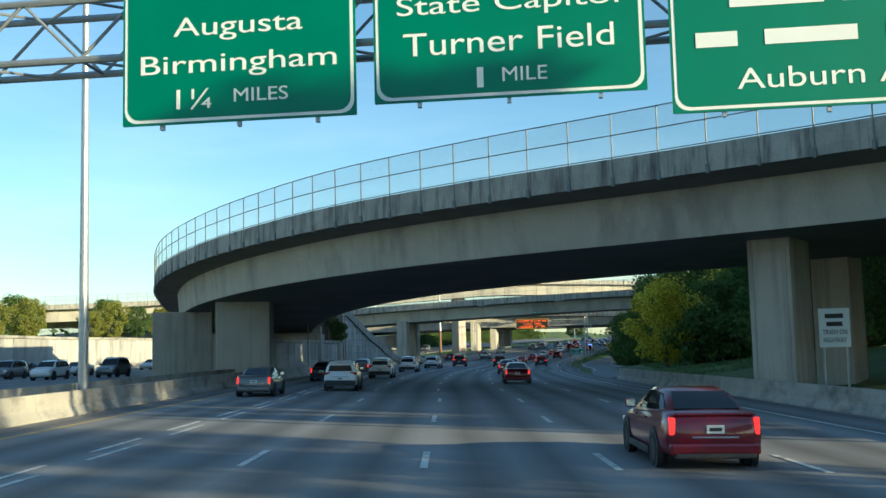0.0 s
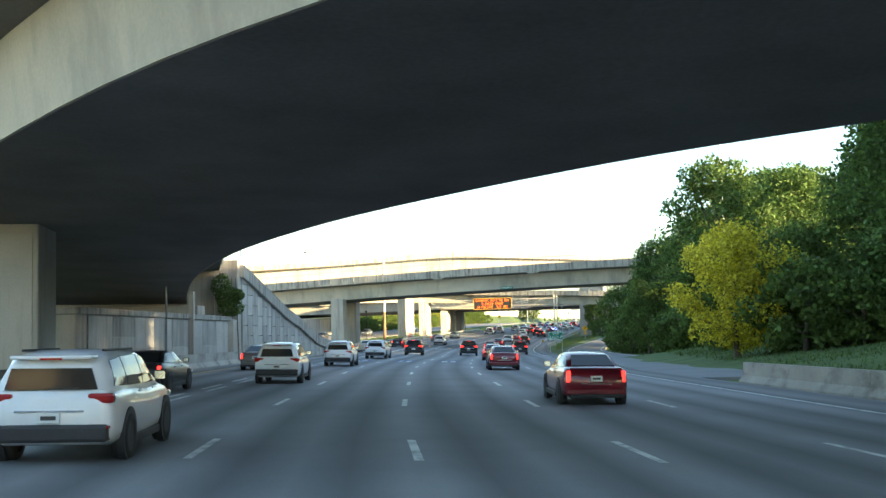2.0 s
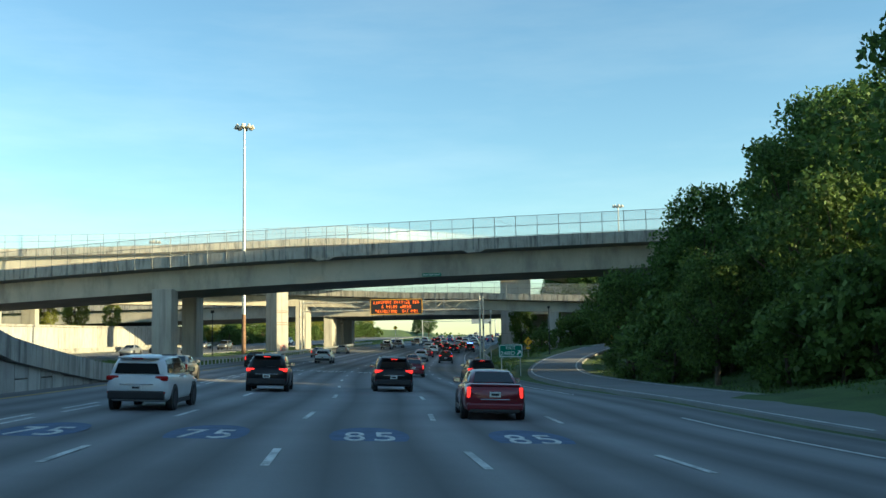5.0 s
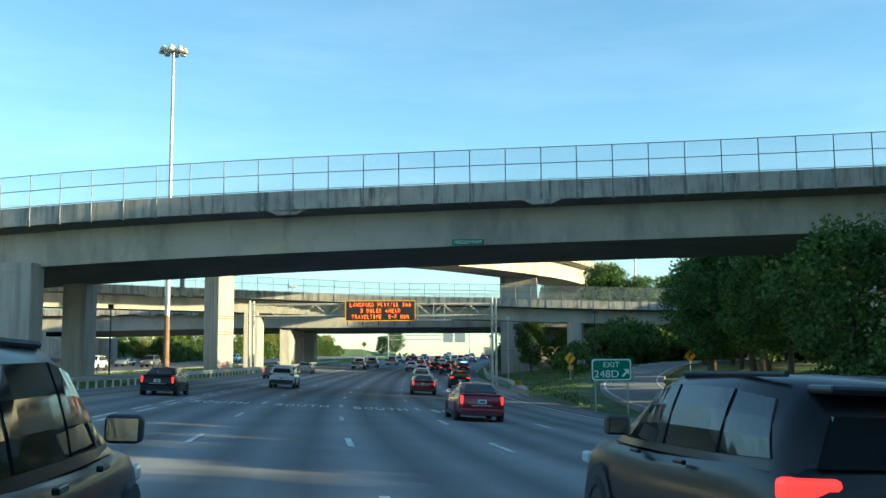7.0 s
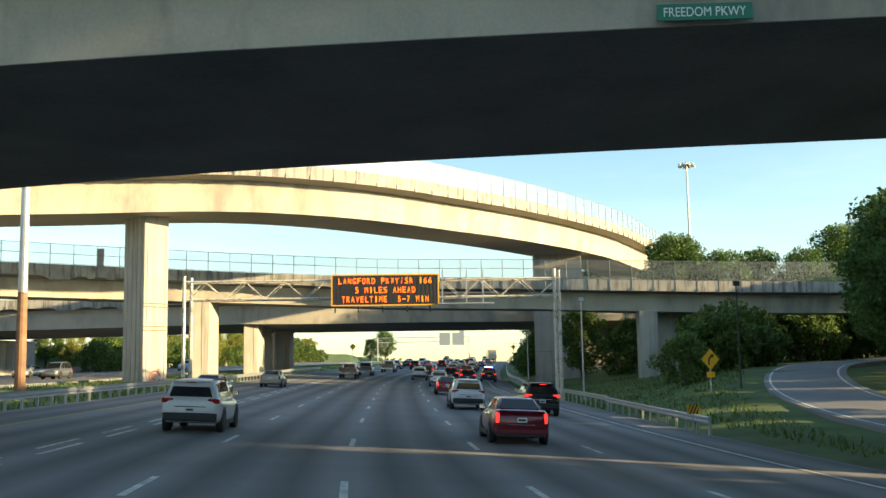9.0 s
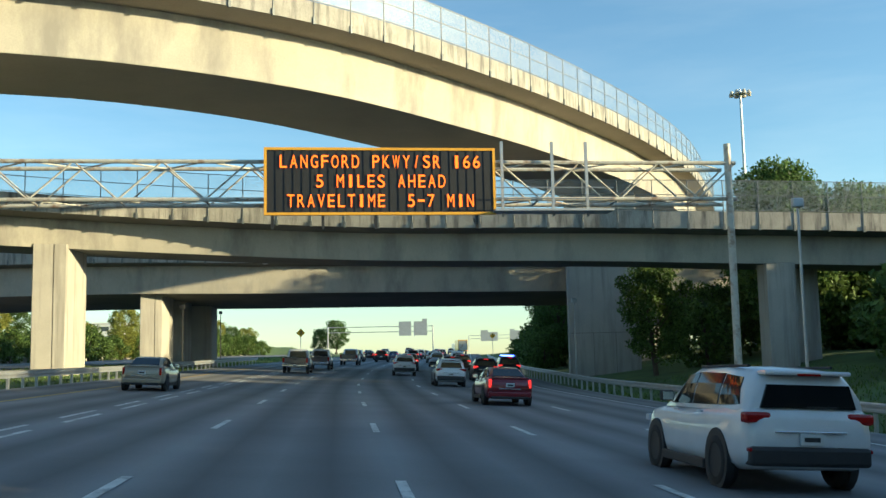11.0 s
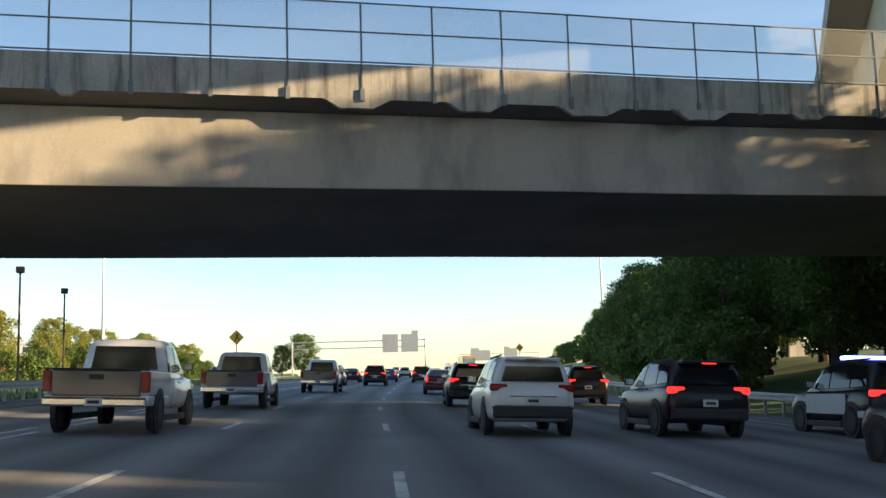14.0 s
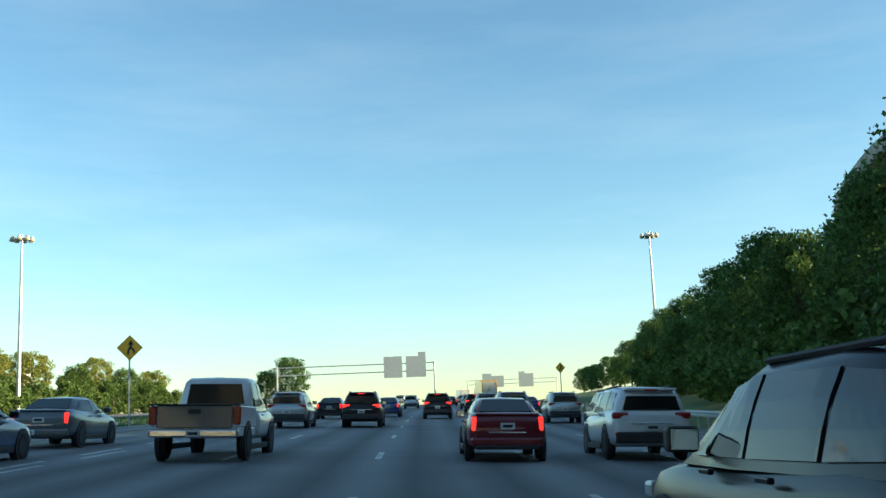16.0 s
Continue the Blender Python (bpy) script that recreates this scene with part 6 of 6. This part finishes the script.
# oversized trees, mostly unseen, added to block sun from the second overpass
for x, y, k in ((41, 184, 1.2), (46, 188, 1.25), (44, 179, 1.2), (50, 183, 1.25), (40, 176, 1.1), (54, 190, 1.2), (57, 180, 1.2)):
    tree("tall", x, y, k, rt.uniform(0, 6), RIGHT)
# belt out of view, added so that its shade covers the road
for k in range(11):
    tree("tall", 58 - k * 0.6 + rt.uniform(-2, 4) + (3 if k % 2 else 10), -66 + k * 10.5, rt.uniform(0.7, 0.95), rt.uniform(0, 6), RIGHT)
# undergrowth that closes the edge of the woods
UNDER = "bushes at the edge of the woods"
for k in range(34):
    x, y = sited(27.5 + 4.0 * math.sin(k * 0.8) + rt.uniform(0, 3), 100 + k * 2.7)[:2]
    if off_ramp(x, y):
        tree("bush", x, y, rt.uniform(1.0, 1.6), rt.uniform(0, 6), UNDER)
for k in range(30):
    x, y = sited(36 + rt.uniform(0, 5), 58 + k * 4.2)[:2]
    if off_ramp(x, y):
        tree("bush", x, y, rt.uniform(1.3, 1.9), rt.uniform(0, 6), UNDER)
for k in range(34):
    y = 342 + k * 4.0
    x, y = sited(20.5 + max(0, y - 352) * 0.2 + rt.uniform(-0.8, 2.2), y)[:2]
    tree("bush", x, y, rt.uniform(0.9, 1.4), rt.uniform(0, 6), UNDER)
for k in range(22):
    x, y = 31 + k * 1.9, 281.0 + rt.uniform(-4, 4)
    if off_ramp(x, y):
        tree("bush", x, y, rt.uniform(1.1, 1.6), rt.uniform(0, 6), UNDER)
for k in range(16):
    tree("bush", 37 + k * 2.2, 305.5 + rt.uniform(-2, 3), rt.uniform(1.2, 1.7), rt.uniform(0, 6), UNDER)

LEFT = "trees beyond the far retaining wall"
for y in list(range(110, 330, 13)):
    x = cx(y) - 63 + rt.uniform(-4, 3)
    if clear(x, y, 3):
        tree(rt.choice(("sunlit_tone", "oak", "sunlit_tone", "bush")), x, y, rt.uniform(0.45, 0.72), rt.uniform(0, 6), LEFT)
for y in range(120, 420, 20):
    x = -84 + rt.uniform(-6, 6)
    if clear(x, y, 4):
        tree(rt.choice(("sunlit_tone", "oak", "mid")), x, y, rt.uniform(0.6, 0.8), rt.uniform(0, 6), LEFT)
for y in range(342, 520, 8):
    x = cx(y) - 54 + rt.uniform(-4, 3)
    tree(rt.choice(("sunlit_tone", "sunlit_tone", "sunlit_tone", "mid")), x, y, rt.uniform(0.5, 0.82), rt.uniform(0, 6), LEFT)
    tree("bush", cx(y) - 50 + rt.uniform(-1.5, 1.5), y + 3, rt.uniform(0.9, 1.3), rt.uniform(0, 6), LEFT)
tree("oak", *sited(-12.5, 527)[:2], 0.72, 1.0)
tree("oak", *sited(-17.5, 530)[:2], 0.55, 2.0)
# ivy at the abutment: leaves round three overlapping cushions
ivy = thing("ivy", EARLY, "dense green ivy hanging on the abutment wall", "ivy")
ri = random.Random(12)
bm = bmesh.new()
for k in range(2600):
    cxx, cyy, czz, ra, rb = ri.choice(((-15.7, 112.4, 5.8, 0.75, 0.9), (-15.2, 112.3, 5.0, 0.9, 0.85), (-15.0, 112.3, 4.2, 0.95, 0.6), (-14.5, 112.2, 5.1, 0.5, 0.4)))
    v = Vector((ri.gauss(0, 1), ri.gauss(0, 1), ri.gauss(0, 1))).normalized() * ri.uniform(0.45, 1.08) ** 0.5
    c = Vector((cxx + v.x * ra, cyy + v.y * 0.5, czz + v.z * rb))
    a = Vector((ri.gauss(0, 1), ri.gauss(0, 1), ri.gauss(0, 1))).normalized() * 0.085
    b = a.cross(Vector((ri.gauss(0, 1), ri.gauss(0, 1), ri.gauss(0, 1)))).normalized() * 0.06
    bm.faces.new([bm.verts.new(c + q) for q in (-a, b, a, -b)])
part("leaves", bm, M_LEAF_MID, ivy)
bm = bmesh.new()
for x0, x1 in ((-15.6, -15.3), (-15.2, -15.0), (-14.9, -14.6)):
    tube(bm, Vector((x0, 113.3, 6.4)), Vector((x1, 113.0, 0.3)), 0.03, 0.05, 6)
part("stem", bm, M_BARK, ivy)

# far woods on the horizon
rng = np.random.default_rng(7)
vs, fs = [], []
for k in range(16000):
    side = rng.uniform()
    if side < 0.5:
        x, y = rng.uniform(-420, 420), rng.uniform(720, 900)
    elif side < 0.8:
        x, y = rng.uniform(-260, -105), rng.uniform(-50, 760)
    else:
        x, y = rng.uniform(95, 260), rng.uniform(60, 760)
    if abs(x - cx(y)) < 60:
        continue
    h = (7 + 4 * noise.noise(Vector((x * 0.03, y * 0.03, 1)))) * rng.uniform(0.1, 1.0)
    p = np.array((x, y, 2.2 + h))
    u = rng.normal(size=3)
    u /= np.linalg.norm(u)
    w = np.cross(u, rng.normal(size=3))
    w /= np.linalg.norm(w)
    s = rng.uniform(0.7, 1.9)
    i = len(vs)
    vs += [tuple(p - u * s), tuple(p + w * s * 0.7), tuple(p + u * s), tuple(p - w * s * 0.7)]
    fs.append((i, i + 1, i + 2, i + 3))
me = bpy.data.meshes.new("far_woods")
me.from_pydata(vs, [], fs)
tagged(link_mesh("far_woods", me, M_LEAF_MID), "distant green woods along the horizon", "woods", kind="stuff")

# grass on the verges
vs, fs = [], []
for k in range(42000):
    if k % 3:
        y = rng.uniform(86, 300)
        x = cx(y) + rng.uniform(15.2, 30)
    else:
        y = rng.uniform(186, 430)
        x = cx(y) - rng.uniform(14.6, 26)
    if x > 0 and any((p.x - x) ** 2 + (p.y - y) ** 2 < 21 for p in RAMP):
        continue
    z = ground_z(x, y) - 0.06
    a = rng.uniform(0, 6.28)
    dx, dy = math.cos(a) * 0.05, math.sin(a) * 0.05
    h = rng.uniform(0.1, 0.3)
    lx, ly = rng.normal(0, 0.08, 2)
    i = len(vs)
    vs += [(x - dx, y - dy, z), (x + dx, y + dy, z), (x + lx, y + ly, z + h)]
    fs.append((i, i + 1, i + 2))
me = bpy.data.meshes.new("grass")
me.from_pydata(vs, [], fs)
tagged(link_mesh("grass", me, M_LEAF_MID), "unmown green grass on verge and median", "grass", kind="stuff")
